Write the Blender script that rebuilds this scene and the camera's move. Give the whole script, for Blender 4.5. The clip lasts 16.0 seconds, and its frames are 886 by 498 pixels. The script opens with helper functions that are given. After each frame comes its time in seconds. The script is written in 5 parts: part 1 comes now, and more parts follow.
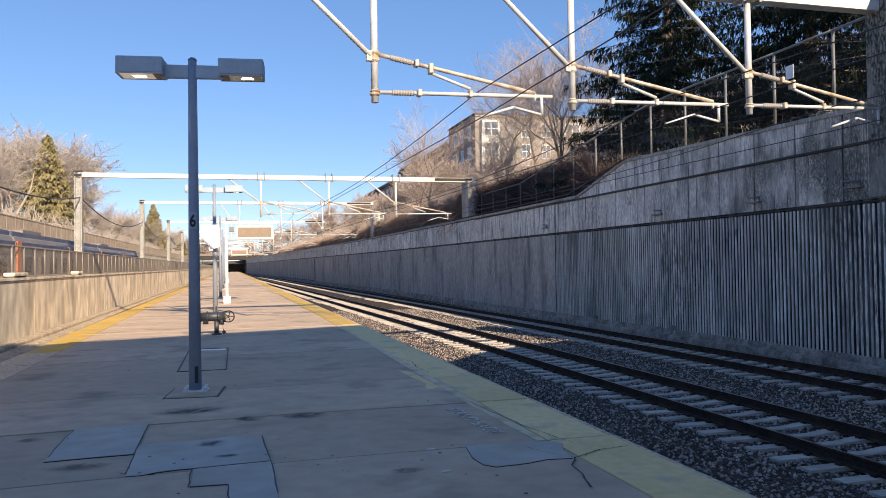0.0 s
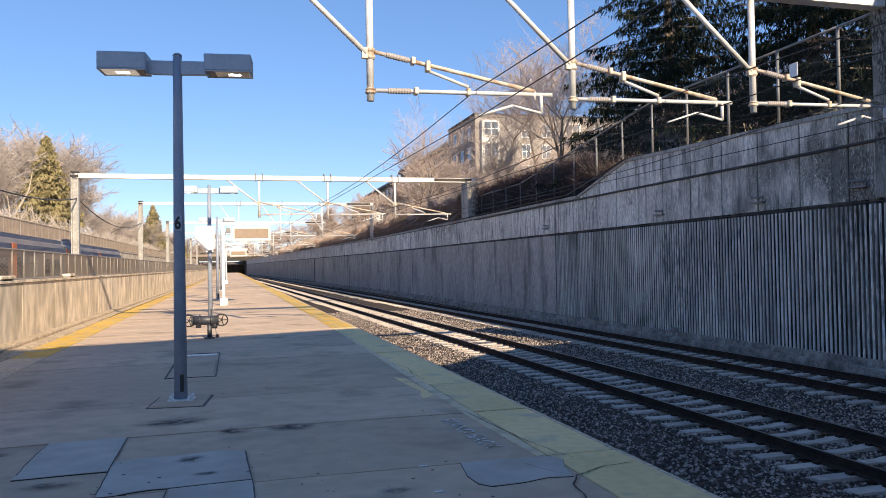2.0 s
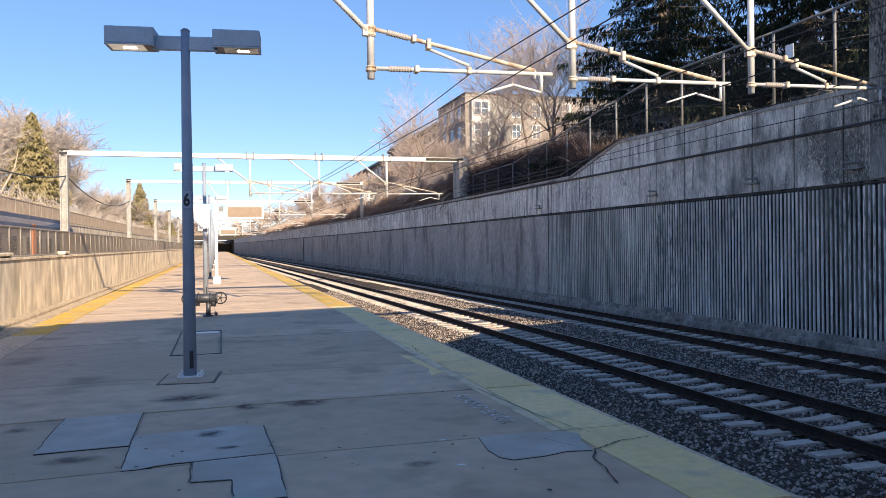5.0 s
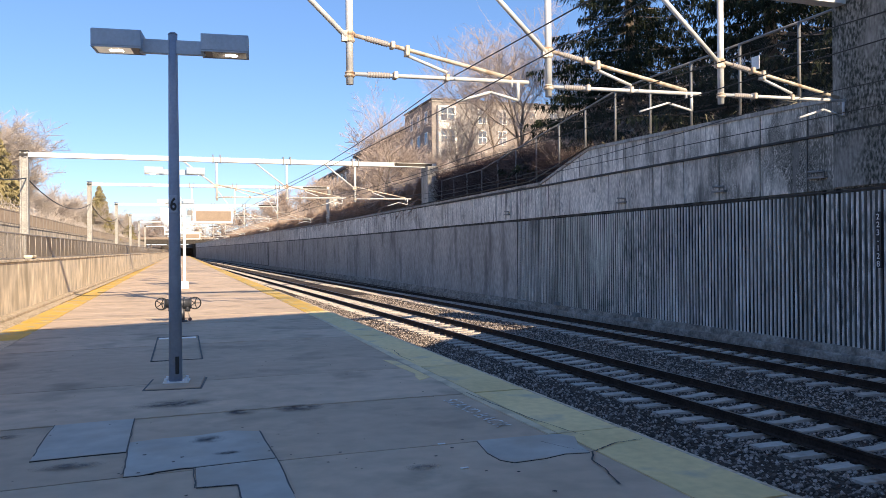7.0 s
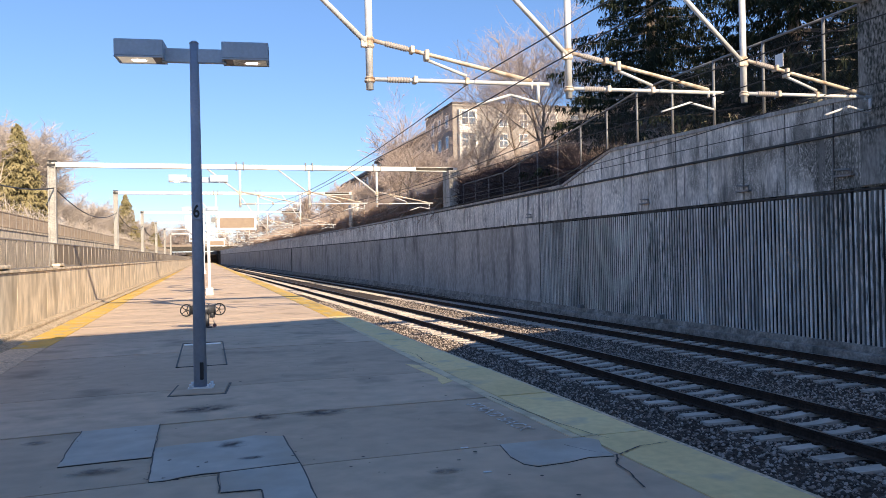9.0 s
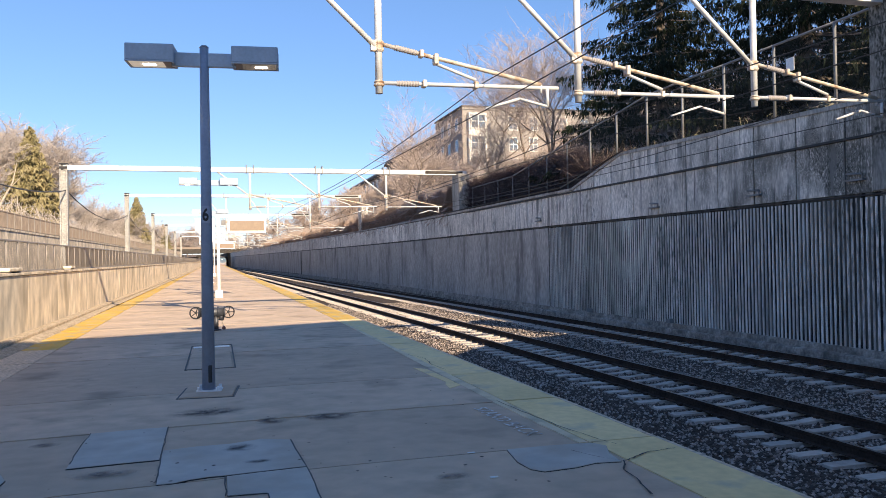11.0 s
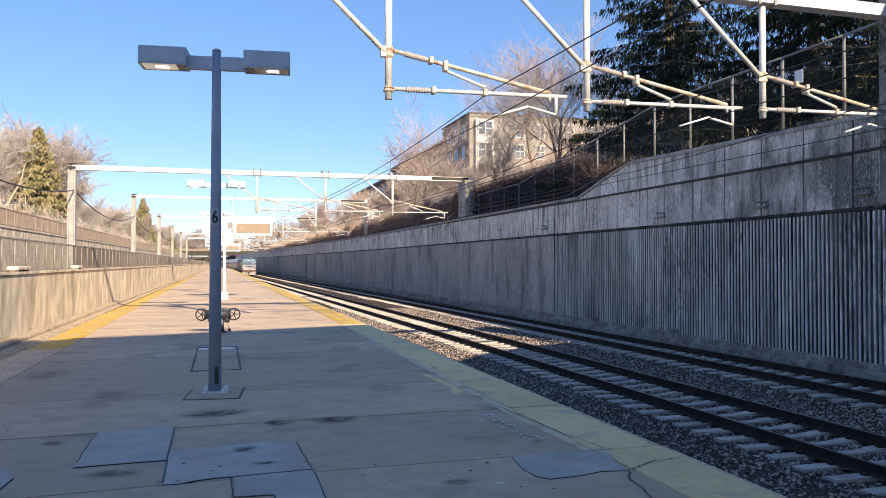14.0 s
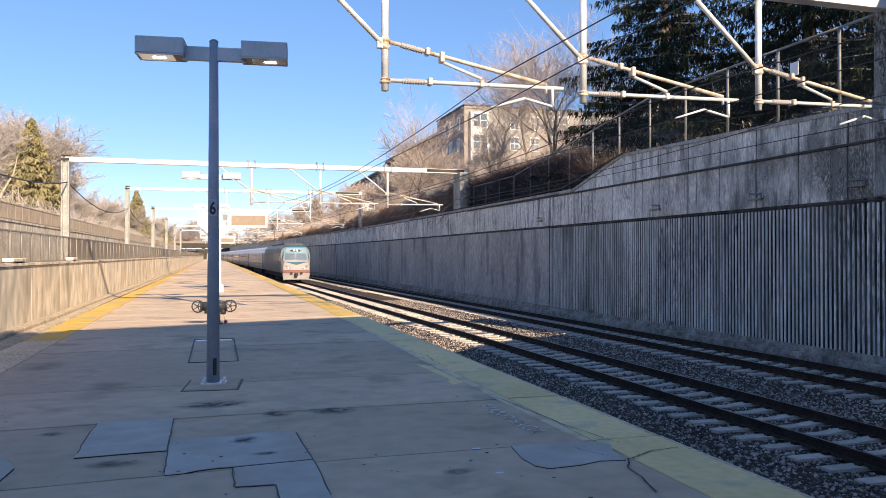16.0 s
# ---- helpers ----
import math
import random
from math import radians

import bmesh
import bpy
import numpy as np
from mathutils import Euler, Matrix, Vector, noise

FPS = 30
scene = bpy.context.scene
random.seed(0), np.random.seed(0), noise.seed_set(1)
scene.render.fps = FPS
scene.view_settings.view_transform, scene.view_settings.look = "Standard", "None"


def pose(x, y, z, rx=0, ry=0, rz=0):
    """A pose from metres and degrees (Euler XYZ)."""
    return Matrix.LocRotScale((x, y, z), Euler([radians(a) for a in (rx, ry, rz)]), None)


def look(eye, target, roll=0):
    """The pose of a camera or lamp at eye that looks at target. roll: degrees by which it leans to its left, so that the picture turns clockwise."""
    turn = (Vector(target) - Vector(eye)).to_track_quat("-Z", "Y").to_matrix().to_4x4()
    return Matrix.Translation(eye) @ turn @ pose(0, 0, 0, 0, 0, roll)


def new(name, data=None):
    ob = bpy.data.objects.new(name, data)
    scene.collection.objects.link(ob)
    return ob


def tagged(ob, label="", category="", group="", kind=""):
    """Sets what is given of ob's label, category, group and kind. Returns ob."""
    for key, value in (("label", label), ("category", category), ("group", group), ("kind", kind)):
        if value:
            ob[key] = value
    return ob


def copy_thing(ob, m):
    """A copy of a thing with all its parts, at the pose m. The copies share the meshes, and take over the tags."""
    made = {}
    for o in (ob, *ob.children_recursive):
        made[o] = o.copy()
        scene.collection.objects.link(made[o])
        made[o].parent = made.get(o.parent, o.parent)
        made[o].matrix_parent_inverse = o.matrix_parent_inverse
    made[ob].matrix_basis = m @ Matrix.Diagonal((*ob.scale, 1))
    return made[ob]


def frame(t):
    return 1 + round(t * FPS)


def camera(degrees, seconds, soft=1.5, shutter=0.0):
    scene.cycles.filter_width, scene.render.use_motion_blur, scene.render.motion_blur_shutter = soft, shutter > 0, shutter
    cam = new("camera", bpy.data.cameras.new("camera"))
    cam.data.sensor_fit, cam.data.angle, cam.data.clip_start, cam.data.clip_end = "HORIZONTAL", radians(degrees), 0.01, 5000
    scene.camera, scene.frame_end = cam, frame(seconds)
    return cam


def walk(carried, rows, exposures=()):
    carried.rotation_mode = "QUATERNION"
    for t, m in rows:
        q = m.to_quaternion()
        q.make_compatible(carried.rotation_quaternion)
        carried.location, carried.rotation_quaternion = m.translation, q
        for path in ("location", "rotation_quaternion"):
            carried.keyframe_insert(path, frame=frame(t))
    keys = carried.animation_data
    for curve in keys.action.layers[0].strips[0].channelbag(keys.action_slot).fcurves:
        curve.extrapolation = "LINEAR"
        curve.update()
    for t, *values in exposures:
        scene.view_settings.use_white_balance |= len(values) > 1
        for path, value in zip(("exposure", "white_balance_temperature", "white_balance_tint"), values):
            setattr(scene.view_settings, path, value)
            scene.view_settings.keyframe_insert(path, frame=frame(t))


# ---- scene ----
cam = camera(60.0, 16.0, soft=0.7)
PATH = [
    (0, (-3.141, -0.473, 1.501), (-2.616, 1.456, 1.54), -0.9),
    (0.5, (-3.062, -0.255, 1.528), (-2.552, 1.678, 1.581), -1.3),
    (1, (-2.977, -0.192, 1.537), (-2.468, 1.741, 1.593), -0.9),
    (1.5, (-2.98, -0.164, 1.542), (-2.465, 1.768, 1.592), -0.9),
    (2, (-2.988, -0.136, 1.535), (-2.464, 1.794, 1.575), -1.0),
    (2.5, (-3.001, -0.131, 1.53), (-2.477, 1.799, 1.552), -0.9),
    (3, (-2.997, -0.127, 1.532), (-2.475, 1.804, 1.552), -0.8),
    (3.5, (-2.997, -0.123, 1.531), (-2.481, 1.809, 1.552), -0.8),
    (4, (-3.014, -0.125, 1.509), (-2.502, 1.809, 1.506), -0.7),
    (6.5, (-3.548, -0.08, 1.531), (-2.908, 1.815, 1.523), -0.6),
    (7, (-3.524, -0.106, 1.527), (-2.881, 1.788, 1.527), -0.5),
    (7.5, (-3.506, -0.115, 1.528), (-2.877, 1.783, 1.532), -0.5),
    (8, (-3.507, -0.099, 1.522), (-2.897, 1.805, 1.529), -0.8),
    (10.5, (-3.495, -0.105, 1.528), (-2.924, 1.812, 1.545), -1.1),
    (11, (-3.491, -0.106, 1.532), (-2.927, 1.813, 1.552), -1.0),
    (11.5, (-3.49, -0.107, 1.531), (-2.933, 1.814, 1.553), -0.9),
    (12, (-3.491, -0.107, 1.535), (-2.934, 1.813, 1.562), -0.7),
    (12.5, (-3.491, -0.096, 1.521), (-2.933, 1.824, 1.551), -0.7),
    (13, (-3.501, -0.107, 1.532), (-2.945, 1.814, 1.564), -0.4),
    (13.5, (-3.513, -0.123, 1.532), (-2.958, 1.798, 1.569), -0.3),
    (14, (-3.53, -0.128, 1.531), (-2.978, 1.794, 1.567), -0.0),
    (14.5, (-3.56, -0.13, 1.527), (-3.012, 1.793, 1.557), 0.0),
    (15, (-3.579, -0.121, 1.521), (-3.032, 1.802, 1.544), -0.2),
    (15.5, (-3.568, -0.121, 1.52), (-3.015, 1.801, 1.537), -0.2),
    (16, (-3.574, -0.124, 1.52), (-3.008, 1.794, 1.536), 0.0),
]
walk(cam, [(t, look(eye, target, roll)) for t, eye, target, roll in PATH],
     [(0, 1.1, 6100, 19), (1.2, 1.08, 6100, 19), (3.0, 1.33, 6100, 19), (16, 1.33, 6100, 19)])

# ---------------------------------------------------------------- light
SUN = Vector((0.50, -1.85, 1.0)).normalized()
world = bpy.data.worlds.new("sky_world")
world.use_nodes = True
scene.world = world
wn = world.node_tree.nodes
sky = wn.new("ShaderNodeTexSky")
sky.sky_type = "NISHITA"
sky.sun_disc = False
sky.sun_elevation = math.asin(SUN.z)
sky.sun_rotation = math.atan2(SUN.x, SUN.y)
sky.altitude = 1500
sky.air_density, sky.dust_density, sky.ozone_density = 1.0, 0.05, 4.4
wn["Background"].inputs["Strength"].default_value = 0.121
soften = wn.new("ShaderNodeGamma")
soften.inputs["Gamma"].default_value = 0.65
deepen = wn.new("ShaderNodeHueSaturation")
deepen.inputs["Hue"].default_value, deepen.inputs["Saturation"].default_value = 0.502, 1.25
world.node_tree.links.new(sky.outputs["Color"], soften.inputs["Color"])
world.node_tree.links.new(soften.outputs["Color"], deepen.inputs["Color"])
world.node_tree.links.new(deepen.outputs["Color"], wn["Background"].inputs["Color"])
sun_data = bpy.data.lights.new("sun", "SUN")
sun_data.energy, sun_data.angle, sun_data.color = 3.6, radians(0.5), (1.0, 0.81, 0.50)
sun = new("sun", sun_data)
sun.matrix_world = look(SUN * 60, (0, 0, 0))


# ---------------------------------------------------------------- materials
def ramp(nt, a, b, fac, lo=0.35, hi=0.65):
    r = nt.nodes.new("ShaderNodeValToRGB")
    r.color_ramp.elements[0].position, r.color_ramp.elements[1].position = lo, hi
    r.color_ramp.elements[0].color, r.color_ramp.elements[1].color = (*a, 1), (*b, 1)
    nt.links.new(fac, r.inputs["Fac"])
    return r.outputs["Color"]


def mixed(nt, fac, a, b, mode="MIX"):
    m = nt.nodes.new("ShaderNodeMix")
    m.data_type, m.blend_type = "RGBA", mode
    for sock, value in ((m.inputs[0], fac), (m.inputs[6], a), (m.inputs[7], b)):
        if isinstance(value, (int, float)):
            sock.default_value = value
        elif isinstance(value, tuple):
            sock.default_value = (*value, 1)
        else:
            nt.links.new(value, sock)
    return m.outputs[2]


def noisy(nt, coord, scale, stretch=(1, 1, 1), detail=4.0):
    mp = nt.nodes.new("ShaderNodeMapping")
    mp.inputs["Scale"].default_value = stretch
    nt.links.new(coord, mp.inputs["Vector"])
    n = nt.nodes.new("ShaderNodeTexNoise")
    n.inputs["Scale"].default_value, n.inputs["Detail"].default_value = scale, detail
    nt.links.new(mp.outputs["Vector"], n.inputs["Vector"])
    return n.outputs["Fac"]


def surf(name, a, b, rough=0.8, metal=0.0, big=0.7, fine=25.0, stretch=(1, 1, 1), bump=0.2, bump_scale=60.0,
         stain=None, stain_scale=1.0, stain_stretch=(1, 1, 1), stain_lo=0.55, stain_hi=0.7, vary=0.0, dist=0.01):
    """Two tones at a large and a fine scale, optional stains, fine relief and a change from piece to piece."""
    m = bpy.data.materials.new(name)
    m.use_nodes = True
    nt = m.node_tree
    bsdf = nt.nodes["Principled BSDF"]
    geo = nt.nodes.new("ShaderNodeNewGeometry")
    pos = geo.outputs["Position"]
    col = ramp(nt, a, b, noisy(nt, pos, big, stretch), 0.3, 0.7)
    grain = noisy(nt, pos, fine, stretch)
    g = ramp(nt, (0.55, 0.55, 0.55), (1.3, 1.3, 1.3), grain, 0.3, 0.7)
    col = mixed(nt, 0.2 if bump <= 0.06 else 0.8, col, g, "MULTIPLY")
    if stain:
        f = ramp(nt, (0, 0, 0), (1, 1, 1), noisy(nt, pos, stain_scale, stain_stretch, 6.0), stain_lo, stain_hi)
        col = mixed(nt, f, col, stain)
    if vary:
        info = nt.nodes.new("ShaderNodeObjectInfo")
        v = ramp(nt, (1 - vary,) * 3, (1 + vary,) * 3, info.outputs["Random"], 0.0, 1.0)
        col = mixed(nt, 1.0, col, v, "MULTIPLY")
    nt.links.new(col, bsdf.inputs["Base Color"])
    bsdf.inputs["Roughness"].default_value, bsdf.inputs["Metallic"].default_value = rough, metal
    if rough >= 0.85:
        bsdf.inputs["Specular IOR Level"].default_value = 0.2
    if bump:
        bn = nt.nodes.new("ShaderNodeBump")
        bn.inputs["Strength"].default_value, bn.inputs["Distance"].default_value = bump, dist
        nt.links.new(noisy(nt, pos, bump_scale, (1, 1, 1), 6.0), bn.inputs["Height"])
        nt.links.new(bn.outputs["Normal"], bsdf.inputs["Normal"])
    return m


def mould(m, dark, patch, patch_lo, patch_hi, speck, speck_stretch, lo, hi, near=None):
    """Dark growth in ragged specks, gathered in patches; near = (y0, y1) lets it thin out along the wall."""
    nt = m.node_tree
    bsdf = nt.nodes["Principled BSDF"]
    base = bsdf.inputs["Base Color"].links[0].from_socket
    geo = nt.nodes.new("ShaderNodeNewGeometry")
    pos = geo.outputs["Position"]
    f = mixed(nt, 1.0, ramp(nt, (0, 0, 0), (1, 1, 1), noisy(nt, pos, patch, (1, 1, 0.7), 3.0), patch_lo, patch_hi),
              ramp(nt, (0, 0, 0), (1, 1, 1), noisy(nt, pos, speck, speck_stretch, 6.0), lo, hi), "MULTIPLY")
    if near:
        sep = nt.nodes.new("ShaderNodeSeparateXYZ")
        nt.links.new(pos, sep.inputs[0])
        mr = nt.nodes.new("ShaderNodeMapRange")
        mr.inputs["From Min"].default_value, mr.inputs["From Max"].default_value = near[1], near[0]
        nt.links.new(sep.outputs["Y"], mr.inputs["Value"])
        f = mixed(nt, 1.0, f, mr.outputs["Result"], "MULTIPLY")
    nt.links.new(mixed(nt, f, base, dark), bsdf.inputs["Base Color"])
    return m


def glow(name, color, strength):
    m = bpy.data.materials.new(name)
    m.use_nodes = True
    b = m.node_tree.nodes["Principled BSDF"]
    b.inputs["Base Color"].default_value = (*color, 1)
    b.inputs["Emission Color"].default_value, b.inputs["Emission Strength"].default_value = (*color, 1), strength
    return m


def mesh_net(name, color, cell, cover):
    """Chain-link netting: diagonal wires with open cells between them."""
    m = bpy.data.materials.new(name)
    m.use_nodes = True
    nt = m.node_tree
    bsdf = nt.nodes["Principled BSDF"]
    bsdf.inputs["Base Color"].default_value = (*color, 1)
    bsdf.inputs["Roughness"].default_value = 0.6
    geo = nt.nodes.new("ShaderNodeNewGeometry")
    sep = nt.nodes.new("ShaderNodeSeparateXYZ")
    nt.links.new(geo.outputs["Position"], sep.inputs[0])
    hits = []
    for sign in (1, -1):
        a = nt.nodes.new("ShaderNodeMath")
        a.operation = "MULTIPLY_ADD"
        a.inputs[1].default_value = sign
        nt.links.new(sep.outputs["Z"], a.inputs[0])
        nt.links.new(sep.outputs["Y"], a.inputs[2])
        d = nt.nodes.new("ShaderNodeMath")
        d.operation = "PINGPONG"
        d.inputs[1].default_value = cell
        nt.links.new(a.outputs[0], d.inputs[0])
        c = nt.nodes.new("ShaderNodeMath")
        c.operation = "LESS_THAN"
        c.inputs[1].default_value = cell * cover
        nt.links.new(d.outputs[0], c.inputs[0])
        hits.append(c.outputs[0])
    mx = nt.nodes.new("ShaderNodeMath")
    mx.operation = "MAXIMUM"
    nt.links.new(hits[0], mx.inputs[0])
    nt.links.new(hits[1], mx.inputs[1])
    nt.links.new(mx.outputs[0], bsdf.inputs["Alpha"])
    return m


M_SLAB = surf("platform_concrete", (0.54, 0.413, 0.302), (0.665, 0.512, 0.376), 0.85, big=0.5, fine=5, bump=0.06, bump_scale=120,
              stain=(0.20, 0.16, 0.12), stain_scale=0.9, stain_lo=0.56, stain_hi=0.80, vary=0.10)
mould(M_SLAB, (0.36, 0.29, 0.21), 0.8, 0.42, 0.62, 3.0, (1, 1, 1), 0.45, 0.8)
mould(M_SLAB, (0.50, 0.395, 0.285), 0.35, 0.42, 0.70, 1.3, (0.4, 2.0, 1), 0.45, 0.75)
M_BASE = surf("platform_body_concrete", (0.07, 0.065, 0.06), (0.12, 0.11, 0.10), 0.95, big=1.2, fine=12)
M_BAND = surf("faded_paint_border", (0.70, 0.58, 0.40), (0.84, 0.70, 0.47), 0.85, big=1.5, fine=10, bump=0.06, stain=(0.42, 0.35, 0.25), stain_scale=3.0, stain_lo=0.5, stain_hi=0.75)
M_EDGE = surf("platform_nosing_concrete", (0.64, 0.51, 0.37), (0.77, 0.62, 0.46), 0.85, big=1.5, fine=20)
M_KERB = surf("grimy_kerb_concrete", (0.22, 0.195, 0.17), (0.46, 0.41, 0.36), 0.95, big=1.4, fine=14, bump=0.6, bump_scale=14, dist=0.04,
              stain=(0.10, 0.095, 0.085), stain_scale=4.0, stain_lo=0.45, stain_hi=0.75)
# worn yellow, with the platform's shade also put into its paler tone
M_YELLOWWORNSHADE = surf("worn_shade_pale_yellow_paint", (0.80, 0.62, 0.30), (0.92, 0.72, 0.37), 0.8, big=1.1, fine=12, bump=0.06, bump_scale=90,
                    stain=(0.50, 0.43, 0.31), stain_scale=2.2, stain_lo=0.56, stain_hi=0.76, vary=0.06)
M_YELLOW = surf("worn_yellow_paint", (0.60, 0.38, 0.045), (0.74, 0.47, 0.07), 0.7, big=1.1, fine=12, bump=0.06, bump_scale=90,
                stain=(0.45, 0.40, 0.28), stain_scale=2.6, stain_lo=0.5, stain_hi=0.68, vary=0.07)
M_PATCH = surf("new_grey_concrete", (0.45, 0.425, 0.375), (0.57, 0.54, 0.475), 0.8, big=1.6, fine=6, bump=0.05,
               stain=(0.44, 0.38, 0.30), stain_scale=1.8, stain_lo=0.50, stain_hi=0.75)
M_WALL = surf("streaked_wall_concrete", (0.66, 0.615, 0.55), (0.90, 0.85, 0.77), 0.9, big=1.6, fine=16, stretch=(1, 1, 0.35), bump=0.35,
              bump_scale=30, stain=(0.24, 0.235, 0.215), stain_scale=6.0, stain_stretch=(1, 1, 0.12), stain_lo=0.54, stain_hi=0.70, vary=0.14, dist=0.02)
mould(M_WALL, (0.045, 0.05, 0.043), 0.9, 0.42, 0.56, 48.0, (1, 1, 0.6), 0.38, 0.56, (17.0, 26.0))
mould(M_WALL, (0.05, 0.054, 0.046), 0.7, 0.30, 0.46, 24.0, (1, 1, 0.35), 0.32, 0.56, (14.8, 18.5))
mould(M_WALL, (0.20, 0.20, 0.185), 0.9, 0.48, 0.66, 18.0, (1, 1, 0.25), 0.44, 0.66)
mould(M_WALL, (0.20, 0.195, 0.185), 0.6, 0.42, 0.62, 6.0, (1, 1, 0.06), 0.52, 0.62)
M_PIER = surf("mouldy_pier_concrete", (0.22, 0.212, 0.195), (0.38, 0.365, 0.335), 0.9, big=1.3, fine=14, stretch=(1, 1, 0.3), bump=0.35, bump_scale=30, dist=0.02)
mould(M_PIER, (0.05, 0.055, 0.048), 0.9, 0.34, 0.5, 16.0, (1, 1, 0.5), 0.36, 0.6)
M_RIB = surf("ribbed_wall_concrete", (0.72, 0.665, 0.61), (0.94, 0.88, 0.82), 0.9, big=0.8, fine=9, stretch=(1, 1, 0.12), bump=0.4,
             bump_scale=40, stain=(0.16, 0.16, 0.14), stain_scale=0.7, stain_stretch=(1, 1, 0.3), stain_lo=0.54, stain_hi=0.74, vary=0.2)
mould(M_RIB, (0.12, 0.125, 0.12), 0.45, 0.40, 0.66, 15.0, (1, 1, 0.2), 0.42, 0.70)
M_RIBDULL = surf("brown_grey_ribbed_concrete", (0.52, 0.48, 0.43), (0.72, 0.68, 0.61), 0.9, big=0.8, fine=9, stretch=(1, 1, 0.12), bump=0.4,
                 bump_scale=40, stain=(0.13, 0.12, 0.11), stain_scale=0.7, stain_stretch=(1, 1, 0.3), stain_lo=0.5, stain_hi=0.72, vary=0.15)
M_PANEL = surf("smooth_streaked_wall_concrete", (0.36, 0.335, 0.305), (0.49, 0.46, 0.42), 0.9, big=0.7, fine=12, stretch=(1, 1, 0.25), bump=0.3,
               bump_scale=30, stain=(0.15, 0.14, 0.13), stain_scale=1.1, stain_stretch=(1, 1, 0.3), stain_lo=0.52, stain_hi=0.74, vary=0.05)
# dark base paints the shade between the ribs; the mottling is growth
M_RIBBACK = surf("shade_painted_rib_back_concrete", (0.06, 0.057, 0.052), (0.24, 0.23, 0.21), 0.95, big=0.8, fine=6, stretch=(1, 1, 0.15), vary=0.0)
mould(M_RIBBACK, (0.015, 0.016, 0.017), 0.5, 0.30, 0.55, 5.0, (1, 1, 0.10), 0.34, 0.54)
M_LOWWALL = surf("pale_low_wall_concrete", (0.72, 0.615, 0.47), (0.85, 0.74, 0.58), 0.9, big=0.7, fine=3, stretch=(1, 1, 0.55), bump=0.3,
                 stain=(0.40, 0.34, 0.255), stain_scale=1.5, stain_stretch=(1, 1, 0.3), stain_lo=0.52, stain_hi=0.72)
M_BALLAST = surf("ballast_bed", (0.035, 0.027, 0.023), (0.12, 0.094, 0.077), 0.95, big=9.0, fine=24, bump=1.0, bump_scale=22, dist=0.05)
M_STONE = surf("ballast_stone", (0.07, 0.058, 0.05), (0.38, 0.32, 0.265), 0.9, big=14.0, fine=40, bump=0.2)
nt = M_STONE.node_tree
g_ = nt.nodes.new("ShaderNodeNewGeometry")
nt.links.new(ramp(nt, (0.09, 0.077, 0.068), (0.55, 0.465, 0.41), g_.outputs["Random Per Island"], 0.15, 1.0), nt.nodes["Principled BSDF"].inputs["Base Color"])
M_GRAVEL = surf("tan_gravel", (0.42, 0.34, 0.24), (0.60, 0.49, 0.36), 0.95, big=5.0, fine=22, bump=0.8, bump_scale=30, dist=0.03)
M_SLEEPER = surf("sleeper_concrete", (0.46, 0.405, 0.355), (0.60, 0.535, 0.475), 0.9, big=2.0, fine=15, bump=0.06, stain=(0.30, 0.24, 0.19), stain_scale=3.0, stain_lo=0.56, stain_hi=0.78, vary=0.12)
M_RAIL = surf("rusty_rail_steel", (0.028, 0.020, 0.017), (0.06, 0.041, 0.032), 0.9, 0.0, big=3.0, fine=20)
M_RAILTOP = surf("polished_rail_head", (0.28, 0.27, 0.26), (0.38, 0.37, 0.36), 0.35, 1.0, big=2.0, fine=20, bump=0)
M_POLE = surf("blue_grey_pole_paint", (0.24, 0.285, 0.37), (0.30, 0.35, 0.44), 0.45, 0.0, big=3.0, fine=30, bump=0.05)
M_LAMPBOX = surf("slate_blue_lamp_paint", (0.34, 0.43, 0.53), (0.40, 0.49, 0.59), 0.5, 0.0, big=3.0, fine=30, bump=0.05)
M_LENS = glow("lamp_lens", (1.0, 0.84, 0.60), 0.13)
M_BULB = glow("lamp_bulb", (1.0, 0.93, 0.82), 6.0)
M_LOUVRE = surf("dark_louvre_metal", (0.10, 0.09, 0.09), (0.15, 0.13, 0.13), 0.5, 0.4, bump=0)
M_GALV = surf("galvanised_tube", (0.56, 0.57, 0.58), (0.70, 0.71, 0.72), 0.5, 0.1, big=4.0, fine=30, bump=0.05, stain=(0.36, 0.24, 0.15),
              stain_scale=3.0, stain_lo=0.66, stain_hi=0.8)
M_RUSTY = surf("rust_stained_tube", (0.52, 0.43, 0.33), (0.70, 0.65, 0.58), 0.6, 0.15, big=6.0, fine=30, bump=0.05, stain=(0.34, 0.20, 0.11),
               stain_scale=5.0, stain_lo=0.5, stain_hi=0.7)
M_INSUL = surf("grey_insulator", (0.34, 0.31, 0.30), (0.45, 0.42, 0.40), 0.4, 0.0, bump=0)
M_GREYSTEEL = surf("grey_steel", (0.17, 0.175, 0.18), (0.26, 0.265, 0.27), 0.6, 0.3, big=3.0, fine=20, bump=0.05)
M_BEAM = surf("white_gantry_paint", (0.60, 0.61, 0.62), (0.72, 0.73, 0.73), 0.6, 0.05, big=1.0, fine=12, bump=0.05, stain=(0.45, 0.42, 0.38), stain_scale=2.0,
              stain_lo=0.6, stain_hi=0.8)
M_COLUMN = surf("pale_column_concrete", (0.33, 0.325, 0.31), (0.43, 0.42, 0.40), 0.8, big=1.0, fine=12, bump=0.1)
M_WIRE = surf("dark_wire", (0.03, 0.03, 0.03), (0.05, 0.045, 0.04), 0.5, 0.5, bump=0)
M_BLACK = surf("black_rubber_paint", (0.012, 0.012, 0.014), (0.03, 0.03, 0.032), 0.6, bump=0)
